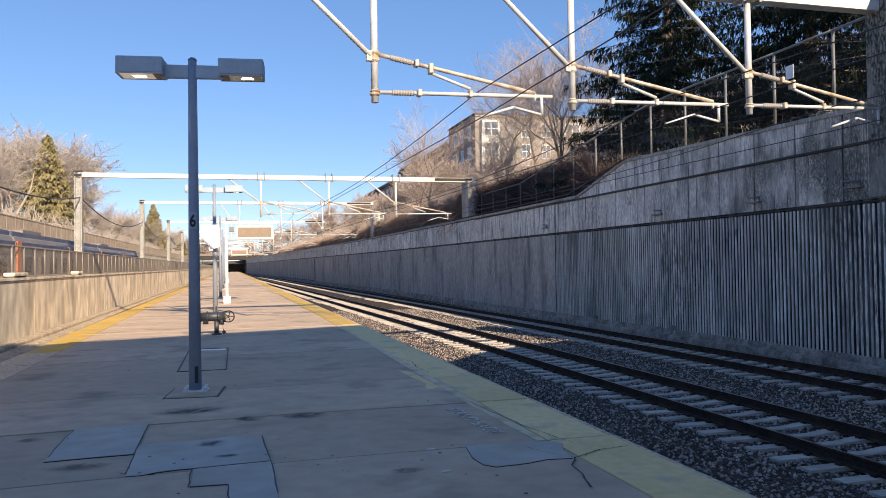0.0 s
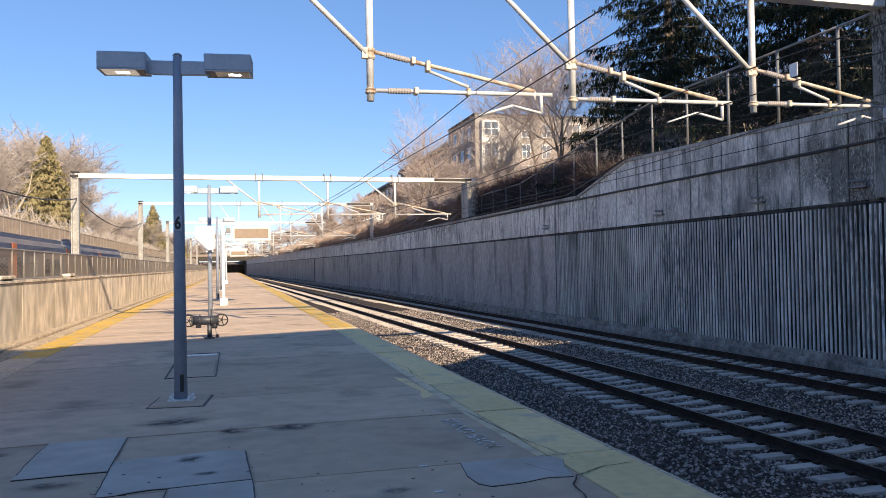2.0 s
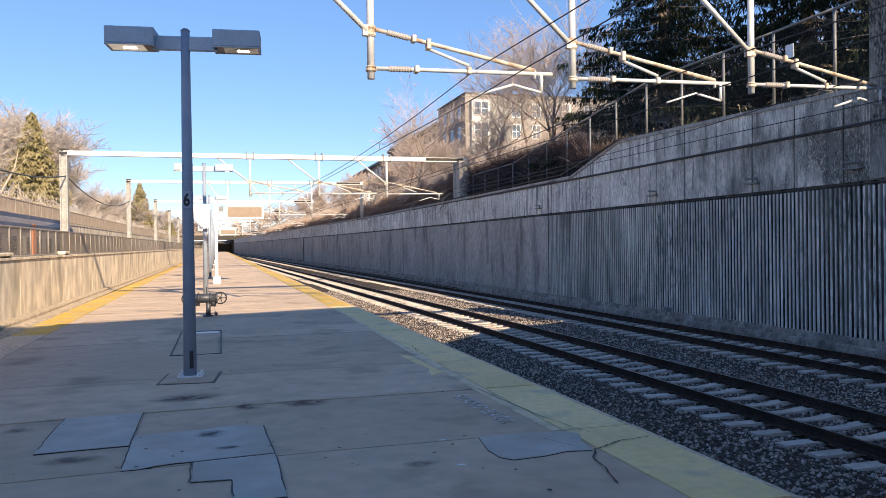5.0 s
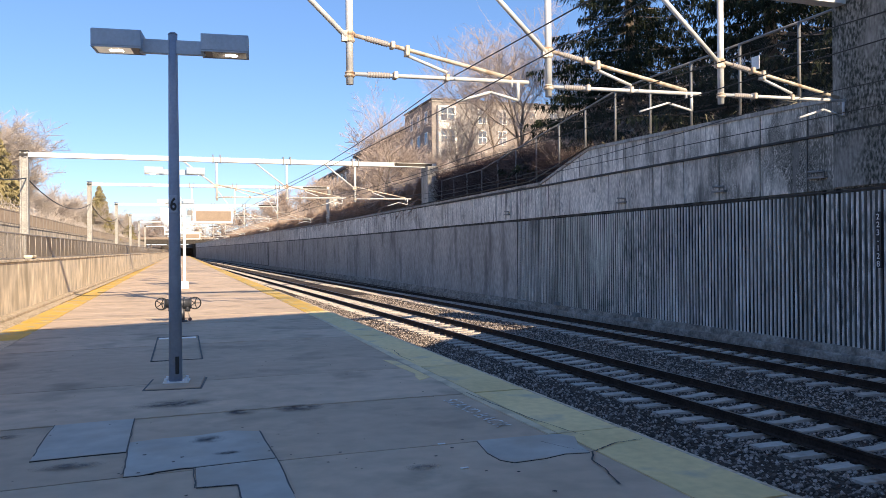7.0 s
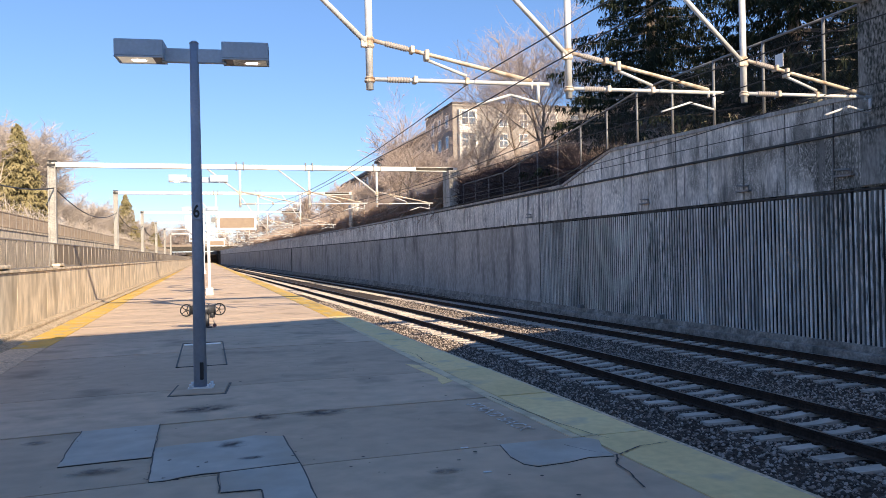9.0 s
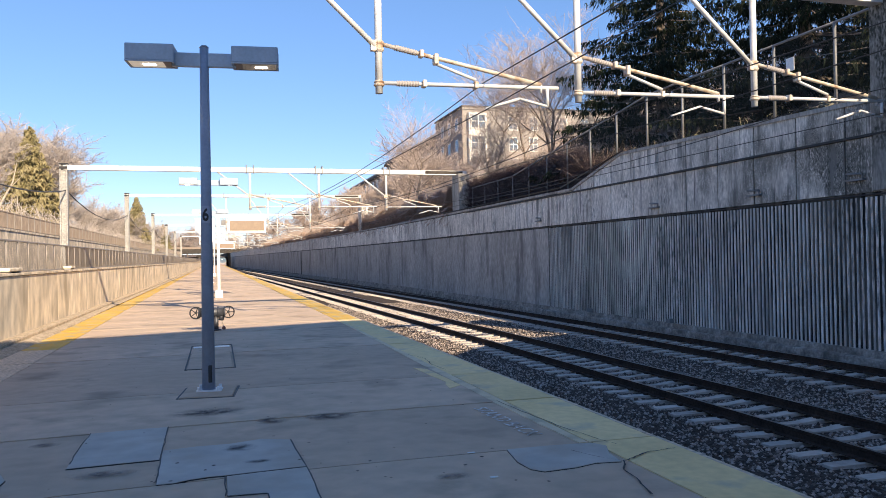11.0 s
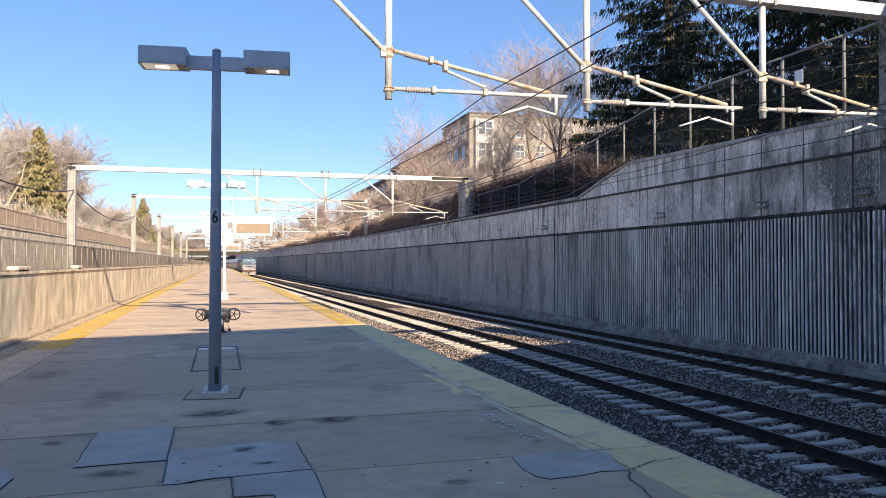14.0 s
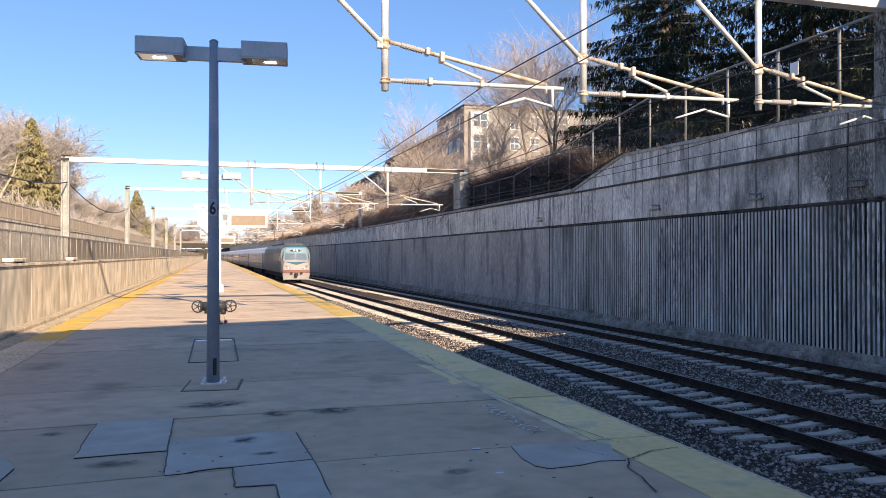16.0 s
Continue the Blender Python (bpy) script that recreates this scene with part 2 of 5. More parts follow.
M_VALVE = surf("dark_grey_valve_iron", (0.05, 0.055, 0.07), (0.09, 0.095, 0.11), 0.5, 0.4, big=6, fine=40, bump=0.1)
M_WHITE = surf("white_sign_enamel", (0.78, 0.78, 0.77), (0.84, 0.84, 0.83), 0.35, big=2, fine=20, bump=0)
M_BOARD = surf("unlit_display", (0.25, 0.19, 0.14), (0.30, 0.23, 0.17), 0.4, big=3, fine=30, bump=0)
M_FENCEPOST = surf("fence_post_steel", (0.24, 0.22, 0.20), (0.34, 0.31, 0.28), 0.6, 0.2, bump=0)
M_NET = mesh_net("dark_chain_link", (0.05, 0.045, 0.045), 0.045, 0.06)
M_NETLOW = mesh_net("brown_chain_link", (0.34, 0.29, 0.24), 0.045, 0.13)
M_NETDARK = mesh_net("vine_dark_chain_link", (0.06, 0.05, 0.05), 0.045, 0.14)
M_BARK = surf("grey_brown_bark", (0.17, 0.135, 0.11), (0.28, 0.235, 0.195), 0.95, big=3, fine=14, stretch=(1, 1, 0.3), bump=0.5)
M_PALEBARK = surf("pale_tan_bark", (0.42, 0.36, 0.28), (0.55, 0.47, 0.38), 0.95, big=3, fine=14, stretch=(1, 1, 0.3), bump=0.3)
M_TWIG = surf("reddish_brown_twigs", (0.37, 0.30, 0.26), (0.53, 0.44, 0.385), 0.95, big=0.5, fine=6, bump=0)
M_TWIGGREY = surf("grey_winter_twigs", (0.38, 0.33, 0.295), (0.52, 0.46, 0.41), 0.95, big=0.5, fine=6, bump=0)
# near-black needles carry the shade of the side turned to the viewer
M_NEEDLE = surf("shade_dark_spruce_needles", (0.007, 0.012, 0.007), (0.024, 0.033, 0.016), 0.85, big=0.8, fine=9, bump=0)
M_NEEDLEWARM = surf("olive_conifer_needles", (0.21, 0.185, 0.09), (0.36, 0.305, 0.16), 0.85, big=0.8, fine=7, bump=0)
M_VINE = surf("dry_vine_stems", (0.34, 0.235, 0.185), (0.60, 0.45, 0.355), 0.95, big=1.2, fine=5, bump=0)
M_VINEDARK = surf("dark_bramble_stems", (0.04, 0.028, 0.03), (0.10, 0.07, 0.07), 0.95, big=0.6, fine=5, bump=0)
M_BANK = surf("leaf_litter_ground", (0.15, 0.115, 0.085), (0.27, 0.21, 0.16), 0.95, big=0.6, fine=6, bump=0.8, bump_scale=12, dist=0.05)
M_BRICK = surf("brown_facade_brick", (0.27, 0.215, 0.185), (0.35, 0.285, 0.245), 0.9, big=0.3, fine=8, bump=0.1)
M_STUCCO = surf("beige_facade_render", (0.31, 0.285, 0.26), (0.39, 0.36, 0.33), 0.9, big=0.3, fine=6, bump=0.1)
M_ROOF = surf("dark_roofing", (0.10, 0.09, 0.085), (0.16, 0.14, 0.13), 0.9, big=0.6, fine=6)
M_PANE = surf("window_glass", (0.10, 0.13, 0.17), (0.16, 0.20, 0.25), 0.08, 0.0, big=0.4, fine=2, bump=0)
M_TRIMW = surf("white_window_trim", (0.70, 0.68, 0.64), (0.78, 0.76, 0.72), 0.6, bump=0)
# loco body grey is darkened to hold the shade on its platform side
M_STEELCAR = surf("shade_grey_loco_side", (0.13, 0.15, 0.155), (0.19, 0.21, 0.215), 0.55, 0.1, big=0.8, fine=10, stretch=(1, 0.3, 1), bump=0.03)
M_COACH = surf("stainless_coach_body", (0.52, 0.495, 0.46), (0.64, 0.61, 0.57), 0.45, 0.15, big=0.8, fine=10, stretch=(1, 0.3, 1), bump=0.03)
M_LOCOSILVER = surf("silver_loco_paint", (0.31, 0.285, 0.29), (0.39, 0.355, 0.36), 0.4, 0.1, big=0.8, fine=10, bump=0)
M_LOCOBLUE = surf("blue_loco_paint", (0.03, 0.10, 0.17), (0.05, 0.14, 0.22), 0.35, 0.1, big=0.8, fine=10, bump=0)
M_LOCORED = surf("dull_red_loco_paint", (0.19, 0.085, 0.075), (0.24, 0.11, 0.095), 0.4, 0.1, big=0.8, fine=10, bump=0)
M_GLASS = surf("dark_train_glass", (0.015, 0.018, 0.022), (0.03, 0.035, 0.04), 0.06, 0.0, bump=0)
M_UNDER = surf("dirty_underframe", (0.05, 0.045, 0.04), (0.10, 0.09, 0.08), 0.85, 0.2, big=2, fine=10)
M_HEAD = glow("train_headlight", (1.0, 0.95, 0.85), 2.5)
M_SUBBLUE = surf("blue_subway_roof", (0.07, 0.09, 0.17), (0.12, 0.15, 0.24), 0.45, 0.2, big=1, fine=8, bump=0)
M_SUBBODY = surf("grey_subway_side", (0.22, 0.19, 0.17), (0.32, 0.27, 0.24), 0.5, 0.3, big=0.8, fine=8, bump=0)
M_ORANGE = surf("orange_subway_end", (0.62, 0.19, 0.07), (0.72, 0.25, 0.10), 0.5, bump=0)
M_OVER = surf("overpass_concrete", (0.28, 0.27, 0.25), (0.38, 0.37, 0.34), 0.9, big=0.5, fine=6)


def stain_film():
    m = bpy.data.materials.new("soft_dark_stain")
    m.use_nodes = True
    nt = m.node_tree
    bsdf = nt.nodes["Principled BSDF"]
    bsdf.inputs["Base Color"].default_value, bsdf.inputs["Roughness"].default_value = (0.09, 0.075, 0.085, 1), 0.8
    tc = nt.nodes.new("ShaderNodeTexCoord")
    gr = nt.nodes.new("ShaderNodeTexGradient")
    gr.gradient_type = "QUADRATIC_SPHERE"
    nt.links.new(tc.outputs["Object"], gr.inputs["Vector"])
    geo = nt.nodes.new("ShaderNodeNewGeometry")
    f = mixed(nt, 1.0, ramp(nt, (0, 0, 0), (1, 1, 1), gr.outputs["Fac"], 0.0, 0.45), ramp(nt, (0.08, 0.08, 0.08), (0.42, 0.42, 0.42), noisy(nt, geo.outputs["Position"], 9.0), 0.35, 0.62), "MULTIPLY")
    nt.links.new(f, bsdf.inputs["Alpha"])
    return m


M_STAINFILM = stain_film()


# ---------------------------------------------------------------- mesh helpers
def box(bm, x0, x1, y0, y1, z0, z1):
    v = [bm.verts.new((x, y, z)) for z in (z0, z1) for x, y in ((x0, y0), (x1, y0), (x1, y1), (x0, y1))]
    for f in ((3, 2, 1, 0), (4, 5, 6, 7), (0, 1, 5, 4), (1, 2, 6, 5), (2, 3, 7, 6), (3, 0, 4, 7)):
        bm.faces.new([v[i] for i in f])
    return bm


def tube(bm, p, q, r, r2=None, n=10):
    p, q = Vector(p), Vector(q)
    r2 = r if r2 is None else r2
    d = (q - p).normalized()
    a = d.orthogonal().normalized()
    b = d.cross(a)
    rings = []
    for c, rad in ((p, r), (q, r2)):
        rings.append([bm.verts.new(c + (a * math.cos(t) + b * math.sin(t)) * rad) for t in (2 * math.pi * i / n for i in range(n))])
    for i in range(n):
        f = bm.faces.new((rings[0][i], rings[0][(i + 1) % n], rings[1][(i + 1) % n], rings[1][i]))
        f.smooth = n > 6
    bm.faces.new(rings[0][::-1])
    bm.faces.new(rings[1])
    return bm


def prism(bm, poly, z0, z1):
    lo = [bm.verts.new((x, y, z0)) for x, y in poly]
    hi = [bm.verts.new((x, y, z1)) for x, y in poly]
    bm.faces.new(lo[::-1])
    bm.faces.new(hi)
    for i in range(len(poly)):
        j = (i + 1) % len(poly)
        bm.faces.new((lo[i], lo[j], hi[j], hi[i]))
    return bm


def sweep(bm, profile, path, closed=True):
    """A closed profile of (across, up) pairs carried along points (x, y, z), which run along y."""
    rings = [[bm.verts.new((x + a, y, z + u)) for a, u in profile] for x, y, z in path]
    n = len(profile)
    for r0, r1 in zip(rings, rings[1:]):
        for i in range(n if closed else n - 1):
            bm.faces.new((r0[i], r0[(i + 1) % n], r1[(i + 1) % n], r1[i]))
    if closed:
        bm.faces.new(rings[0])
        bm.faces.new(rings[-1][::-1])
    return bm


def bevelled(bm, w=0.01, seg=2):
    bmesh.ops.bevel(bm, geom=list(bm.edges), offset=w, segments=seg, affect="EDGES", clamp_overlap=True)
    return bm


def data_of(name, bm, material):
    bmesh.ops.recalc_face_normals(bm, faces=bm.faces)
    me = bpy.data.meshes.new(name)
    bm.to_mesh(me)
    bm.free()
    me.materials.append(material)
    return me


def part(name, bm, material, parent=None, label=""):
    ob = new(name, bm if isinstance(bm, bpy.types.Mesh) else data_of(name, bm, material))
    ob.parent = parent
    if label:
        ob["label"] = label
    return ob


def thing(name, label, category, m=None, group="", kind=""):
    ob = new(name)
    ob.empty_display_size = 0.2
    if m is not None:
        ob.matrix_basis = m
    return tagged(ob, label, category, group, kind)


def solid(name, bm, material, label, category, group="", kind=""):
    return tagged(part(name, bm, material), label, category, group, kind)


def structure(name, bm, material, label, category):
    return tagged(part(name, bm, material), label, category, "", "structure")


def stuff_mesh(name, verts, faces, material):
    me = bpy.data.meshes.new(name)
    me.from_pydata(verts, [], faces)
    me.materials.append(material)
    return me


def toff(y):
    """How far the tracks swing towards the platform at y."""
    d = y - 22.0
    return -0.0285 * 0.5 * (d + math.sqrt(d * d + 100.0))


def woff(y):
    """How far the tall wall swings in at y."""
    d = y - 78.0
    return -0.045 * 0.5 * (d + math.sqrt(d * d + 300.0)) + 0.04


def poff(y):
    return -0.006 * (y - 8.0)


R = random.Random(7)
B = bmesh.new
GROUND_Z = -1.46
YS = [-12 + 4 * i for i in range(28)] + [100 + 12 * i for i in range(30)]


# ---------------------------------------------------------------- ground, track bed, banks
def build_ground():
    bm = B()
    v = [bm.verts.new(p) for p in ((-900, -300, GROUND_Z - 0.1), (900, -300, GROUND_Z - 0.1), (900, 1500, GROUND_Z - 0.1), (-900, 1500, GROUND_Z - 0.1))]
    bm.faces.new(v)
    structure("ground", bm, M_BANK, "bare brown winter ground reaching to the horizon", "ground")
    bm = B()
    bmesh.ops.create_grid(bm, x_segments=60, y_segments=90, size=0.5)
    for p in bm.verts:
        y = -14 + (p.co.y + 0.5) * 74
        x = 0.0 + (p.co.x + 0.5) * 12.4
        h = 0.03 * noise.noise(Vector((x * 1.3, y * 1.3, 3)))
        for c in (5.87, 10.46):
            d = abs(x - c - toff(y))
            h += 0.012 * max(0, 1 - (d / 1.5) ** 4) + 0.04 * max(0, 1 - abs(d - 1.35) / 0.6)
        p.co = (x, y, GROUND_Z - 0.005 + h)
    structure("trackbed", bm, M_BALLAST, "grey crushed stone ballast under the tracks", "ballast")
    bm = B()
    sweep(bm, [(-0.6, 0), (12.6, 0), (12.6, -0.3), (-0.6, -0.3)], [(0.0, 60 + 60 * i, GROUND_Z - 0.02) for i in range(18)])
    structure("trackbed_far", bm, M_BALLAST, "grey ballast running on into the distance", "ballast")
    # strip of gravel between the platform and the low wall, and the bed of the other line
    bm = B()
    sweep(bm, [(-0.2, 0.17), (0.05, 0.15), (0.085, 0.12), (0.10, -0.6), (-0.2, -0.6)], [(-7.16, y, 0.0) for y in range(-14, 400, 6)])
    structure("ledge", bm, M_GRAVEL, "pale concrete ledge along the foot of the low wall", "kerb")
    bm = B()
    rg = random.Random(29)
    rows = []
    for i in range(220):
        y = -14 + (0.3 if i < 180 else 1.0) * i if i < 180 else 40 + 8.0 * (i - 180)
        rows.append([bm.verts.new((x, y, z + rg.uniform(-0.012, 0.012))) for x, z in ((-7.10, 0.075), (-7.0, 0.06), (-6.9, 0.035), (-6.8 + poff(y), 0.0), (-6.79 + poff(y), -0.3))])
    for a, b in zip(rows, rows[1:]):
        for i in range(4):
            bm.faces.new((a[i], a[i + 1], b[i + 1], b[i]))
    structure("gravel_strip", bm, M_GRAVEL, "tan gravel strip between the ledge and the platform edge", "gravel")
    # bank behind the tall wall
    bm = B()
    rows = []
    for y in YS:
        w = 12.85 + woff(y)
        top = 5.25 if y < 27 else (5.25 - 0.2 * (y - 27) if y < 31 else 4.4)
        rows.append([bm.verts.new((w + dx, y, top + up)) for dx, up in ((0, -0.05), (1.5, 0.1), (5, 1.6), (12, 4.5), (22, 7.5), (60, 9.5), (300, 14))])
    for a, b in zip(rows, rows[1:]):
        for i in range(6):
            bm.faces.new((a[i], a[i + 1], b[i + 1], b[i]))
    structure("bank_east", bm, M_BANK, "leaf-strewn bank rising behind the tall wall", "ground")
    bm = B()
    rows = []
    for y in YS:
        rows.append([bm.verts.new((-17.9 - dx, y, 3.75 + up)) for dx, up in ((0, 0), (4, 0.3), (20, 1.2), (300, 6))])
    for a, b in zip(rows, rows[1:]):
        for i in range(3):
            bm.faces.new((a[i], b[i], b[i + 1], a[i + 1]))
    structure("bank_west", bm, M_BANK, "grassless park bank behind the far fence", "ground")


def build_far_hill():
    bm = B()
    sweep(bm, [(-90, -5), (-80, 2.8), (-30, 3.2), (20, 3.0), (80, 4.0), (120, -5)], [(0, 346.5, 0), (0, 380, 0.4), (0, 460, 2.0)])
    structure("hill_far", bm, M_BANK, "brown winter rise closing the line of sight beyond the bridge", "ground")


def build_stones():
    rng = np.random.default_rng(5)
    n = 110000
    y = 3.2 + 46 * rng.random(n) ** 1.7
    x = 0.25 + 12.0 * rng.random(n)
    r = 0.016 + 0.024 * rng.random(n) ** 2
    keep = np.ones(n, bool)
    off = np.array([toff(v) for v in y])
    for c in (5.12, 6.62, 9.71, 11.21):
        keep &= abs(x - c - off) > 0.10
    on_tie = abs((y + 8.0 + 0.305) % 0.61 - 0.305) < 0.155
    for c in (5.87, 10.46):
        keep &= ~(on_tie & (abs(x - c - off) < 1.44))
    x, y, r = x[keep], y[keep], r[keep]
    n = len(x)
    hump = np.zeros(n)
    for c in (5.87, 10.46):
        d = abs(x - c - off[keep])
        hump = hump + 0.012 * np.clip(1 - (d / 1.5) ** 4, 0, 1) + 0.04 * np.clip(1 - abs(d - 1.35) / 0.6, 0, 1)
    z = GROUND_Z - 0.005 + hump + r * 0.35
    base = np.array([(1, 0, 0), (0, 1, 0), (-1, 0, 0), (0, -1, 0), (0, 0, 0.8), (0, 0, -0.8)], float)
    shape = base[None] * (0.65 + 0.7 * rng.random((n, 6, 1)))
    ang = rng.random(n) * 6.283
    c, s = np.cos(ang)[:, None], np.sin(ang)[:, None]
    rx = shape[..., 0] * c - shape[..., 1] * s
    ry = shape[..., 0] * s + shape[..., 1] * c
    tilt = (rng.random((n, 1)) - 0.5) * 0.9
    vx = x[:, None] + r[:, None] * rx
    vy = y[:, None] + r[:, None] * ry
    vz = z[:, None] + r[:, None] * (shape[..., 2] + tilt * rx)
    verts = np.stack([vx, vy, vz], -1).reshape(-1, 3)
    tri = np.array([(0, 1, 4), (1, 2, 4), (2, 3, 4), (3, 0, 4), (1, 0, 5), (2, 1, 5), (3, 2, 5), (0, 3, 5)])
    faces = (tri[None] + 6 * np.arange(n)[:, None, None]).reshape(-1, 3)
    me = stuff_mesh("ballast_stones", verts.tolist(), faces.tolist(), M_STONE)
    tagged(new("ballast_stones", me), "loose grey crushed ballast stones between the sleepers", "ballast", "", "stuff")


# ---------------------------------------------------------------- tracks
RAIL_PROFILE = [(-0.075, 0), (0.075, 0), (0.075, 0.012), (0.012, 0.03), (0.012, 0.12), (0.036, 0.133), (0.036, 0.165), (-0.036, 0.165),
                (-0.036, 0.133), (-0.012, 0.12), (-0.012, 0.03), (-0.075, 0.012)]


def sleeper_mesh():
    bm = B()
    prof = [(-1.42, 0.0), (-0.95, 0.0), (-0.6, 0.0), (-0.25, -0.035), (0.25, -0.035), (0.6, 0.0), (0.95, 0.0), (1.42, 0.0)]
    rows = []
    for i, (x, z) in enumerate(prof):
        w = 0.12 if 2 < i < 5 else 0.135
        rows.append([bm.verts.new((x, dy, dz)) for dy, dz in ((-w, -0.18), (w, -0.18), (w * 0.82, z), (-w * 0.82, z))])
    for a, b in zip(rows, rows[1:]):
        for k in range(4):
            bm.faces.new((a[k], a[(k + 1) % 4], b[(k + 1) % 4], b[k]))
    bm.faces.new(rows[0])
    bm.faces.new(rows[-1])
    return data_of("sleeper", bm, M_SLEEPER)


def build_track(centre, gap_seed):
    rr = random.Random(gap_seed)
    tr = thing("railway_track", "railway track of steel rails on pale concrete sleepers in ballast", "track", None, "tracks beside the platform")
    for side in (-0.752, 0.752):
        path = [(centre + side + toff(y), y, -1.22 - 0.165) for y in [-10 + 3 * i for i in range(40)] + [112 + 30 * i for i in range(30)]]
        part("rail", sweep(B(), RAIL_PROFILE, path), M_RAIL, tr, "brown rusty steel rail")
        top = [(x, y, z + 0.166) for x, y, z in path]
        part("rail_head", sweep(B(), [(-0.027, -0.003), (0.027, -0.003), (0.027, 0.0015), (-0.027, 0.0015)], top), M_RAILTOP, tr, "worn bright running surface")
    me = sleeper_mesh()
    y = -8.0
    far = []
    while y < 330:
        if y < 78:
            ob = new("sleeper", me)
            ob.parent = tr
            ob.matrix_basis = pose(centre + toff(y) + rr.uniform(-0.02, 0.02), y + rr.uniform(-0.015, 0.015), -1.392 + rr.uniform(-0.006, 0.006), 0, 0, rr.uniform(-0.6, 0.6))
        else:
            far.append(y)
        y += 0.61
    bm = B()
    for y in far:
        c = centre + toff(y)
        box(bm, c - 1.35, c + 1.35, y - 0.11, y + 0.11, -1.5, -1.40)
    tagged(part("sleepers_beyond", bm, M_SLEEPER, tr), "", "", "", "stuff")
    # clips holding the rail, near the platform
    clip = data_of("rail_clip", bevelled(box(B(), -0.045, 0.045, -0.05, 0.05, 0, 0.05), 0.012, 1), M_RAIL)
    y = -8.0
    while y < 30:
        for side in (-0.752, 0.752):
            for d in (-0.1, 0.1):
                if y > 3.5:
                    ob = new("rail_clip", clip)
                    ob.parent = tr
                    ob.matrix_basis = pose(centre + side + d + toff(y), y, -1.395)
        y += 0.61
    return tr


# ---------------------------------------------------------------- platform
JOINTS = [-7.8 + 1.91 * i for i in range(0, 62)]


def build_platform():
    bm = B()
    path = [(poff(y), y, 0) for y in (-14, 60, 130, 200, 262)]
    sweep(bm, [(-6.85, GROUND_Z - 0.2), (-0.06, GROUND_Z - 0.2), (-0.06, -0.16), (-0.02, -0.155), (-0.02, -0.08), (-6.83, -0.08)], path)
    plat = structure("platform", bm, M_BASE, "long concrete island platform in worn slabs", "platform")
    rr = random.Random(3)
    for y0, y1 in zip(JOINTS, JOINTS[1:]):
        p = poff((y0 + y1) / 2)
        skew = rr.uniform(-0.004, 0.006)
        g = 0.014
        dz = rr.uniform(-0.003, 0.004)
        bm = B()
        lag = -0.22
        poly = [(-6.2 + p, y0 + g + lag), (-4.2 + p, y0 + g - 0.07), (-2.6 + p, y0 + g + skew), (-0.622 + p, y0 + g + skew), (-0.622 + p, y1 - g + skew), (-2.6 + p, y1 - g + skew), (-4.2 + p, y1 - g - 0.07), (-6.2 + p, y1 - g + lag)]
        prism(bm, poly, -0.1, dz)
        part("slab", bm, M_SLAB, plat)
        # paler yellow up to the shadow line, saturated beyond: shade held in the paint
        part("edge_slab", prism(B(), [(-0.612 + p, y0 + g + skew), (-0.045 + p, y0 + g + skew), (-0.045 + p, y1 - g + skew), (-0.612 + p, y1 - g + skew)], -0.1, dz + 0.004), M_EDGE if y1 < 5.2 else M_YELLOWWORNSHADE if y0 < 17.5 else M_YELLOW, plat, "yellow painted edge slab" if y1 >= 5.2 else "bare worn edge slab")
        # left strip takes the concrete tone as far as the shadow, painting its shade grey
        part("edge_slab", prism(B(), [(-6.8 + p, y0 + g + lag), (-6.206 + p, y0 + g + lag), (-6.206 + p, y1 - g + lag), (-6.8 + p, y1 - g + lag)], -0.1, dz + 0.004), M_EDGE if y0 < 14 else M_YELLOW, plat, "yellow painted edge slab")
        part("nosing", prism(B(), [(-0.04 + p, y0 + 0.004), (0.0 + p, y0 + 0.004), (0.0 + p, y1 - 0.004), (-0.04 + p, y1 - 0.004)], -0.14, 0.002), M_EDGE, plat, "pale concrete nosing")
    far0 = JOINTS[-1]
    bm = B()
    sweep(bm, [(-6.2, -0.1), (-0.62, -0.1), (-0.62, 0), (-6.2, 0)], [(poff(y), y, 0) for y in (far0, 180, 262)])
    part("slab", bm, M_SLAB, plat)
    for a, b in ((-6.8, -6.21), (-0.61, 0.0)):
        bm = B()
        sweep(bm, [(a, -0.1), (b, -0.1), (b, 0.004), (a, 0.004)], [(poff(y), y, 0) for y in (far0, 180, 262)])
        part("edge_slab", bm, M_YELLOW, plat)
    # newer patches of concrete with sunken dark outlines
    patches = (
        [(-4.60, 7.36), (-4.2, 7.40), (-3.955, 7.40), (-3.95, 6.8), (-3.945, 6.2), (-4.2, 6.19), (-4.59, 6.16)],
        [(-3.935, 6.48), (-3.68, 6.53), (-3.41, 6.53), (-3.15, 6.62), (-2.92, 6.50), (-2.885, 5.625), (-3.2, 5.60), (-3.46, 5.575), (-3.56, 5.58), (-3.70, 5.55), (-3.80, 5.50), (-3.915, 5.50)],
        [(-3.45, 5.545), (-3.2, 5.57), (-2.885, 5.595), (-2.88, 4.6), (-3.19, 4.6), (-3.20, 5.06), (-3.45, 5.08)],
        [(-1.33, 5.56), (-1.0, 5.56), (-0.62, 5.53), (-0.55, 5.40), (-0.64, 5.18), (-0.67, 4.95), (-0.86, 4.98), (-1.05, 4.92), (-1.30, 4.90), (-1.37, 4.99), (-1.385, 5.2)],
        [(-5.9, 6.25), (-5.06, 6.25), (-4.95, 5.97), (-4.97, 5.62), (-5.9, 5.55)],
    )
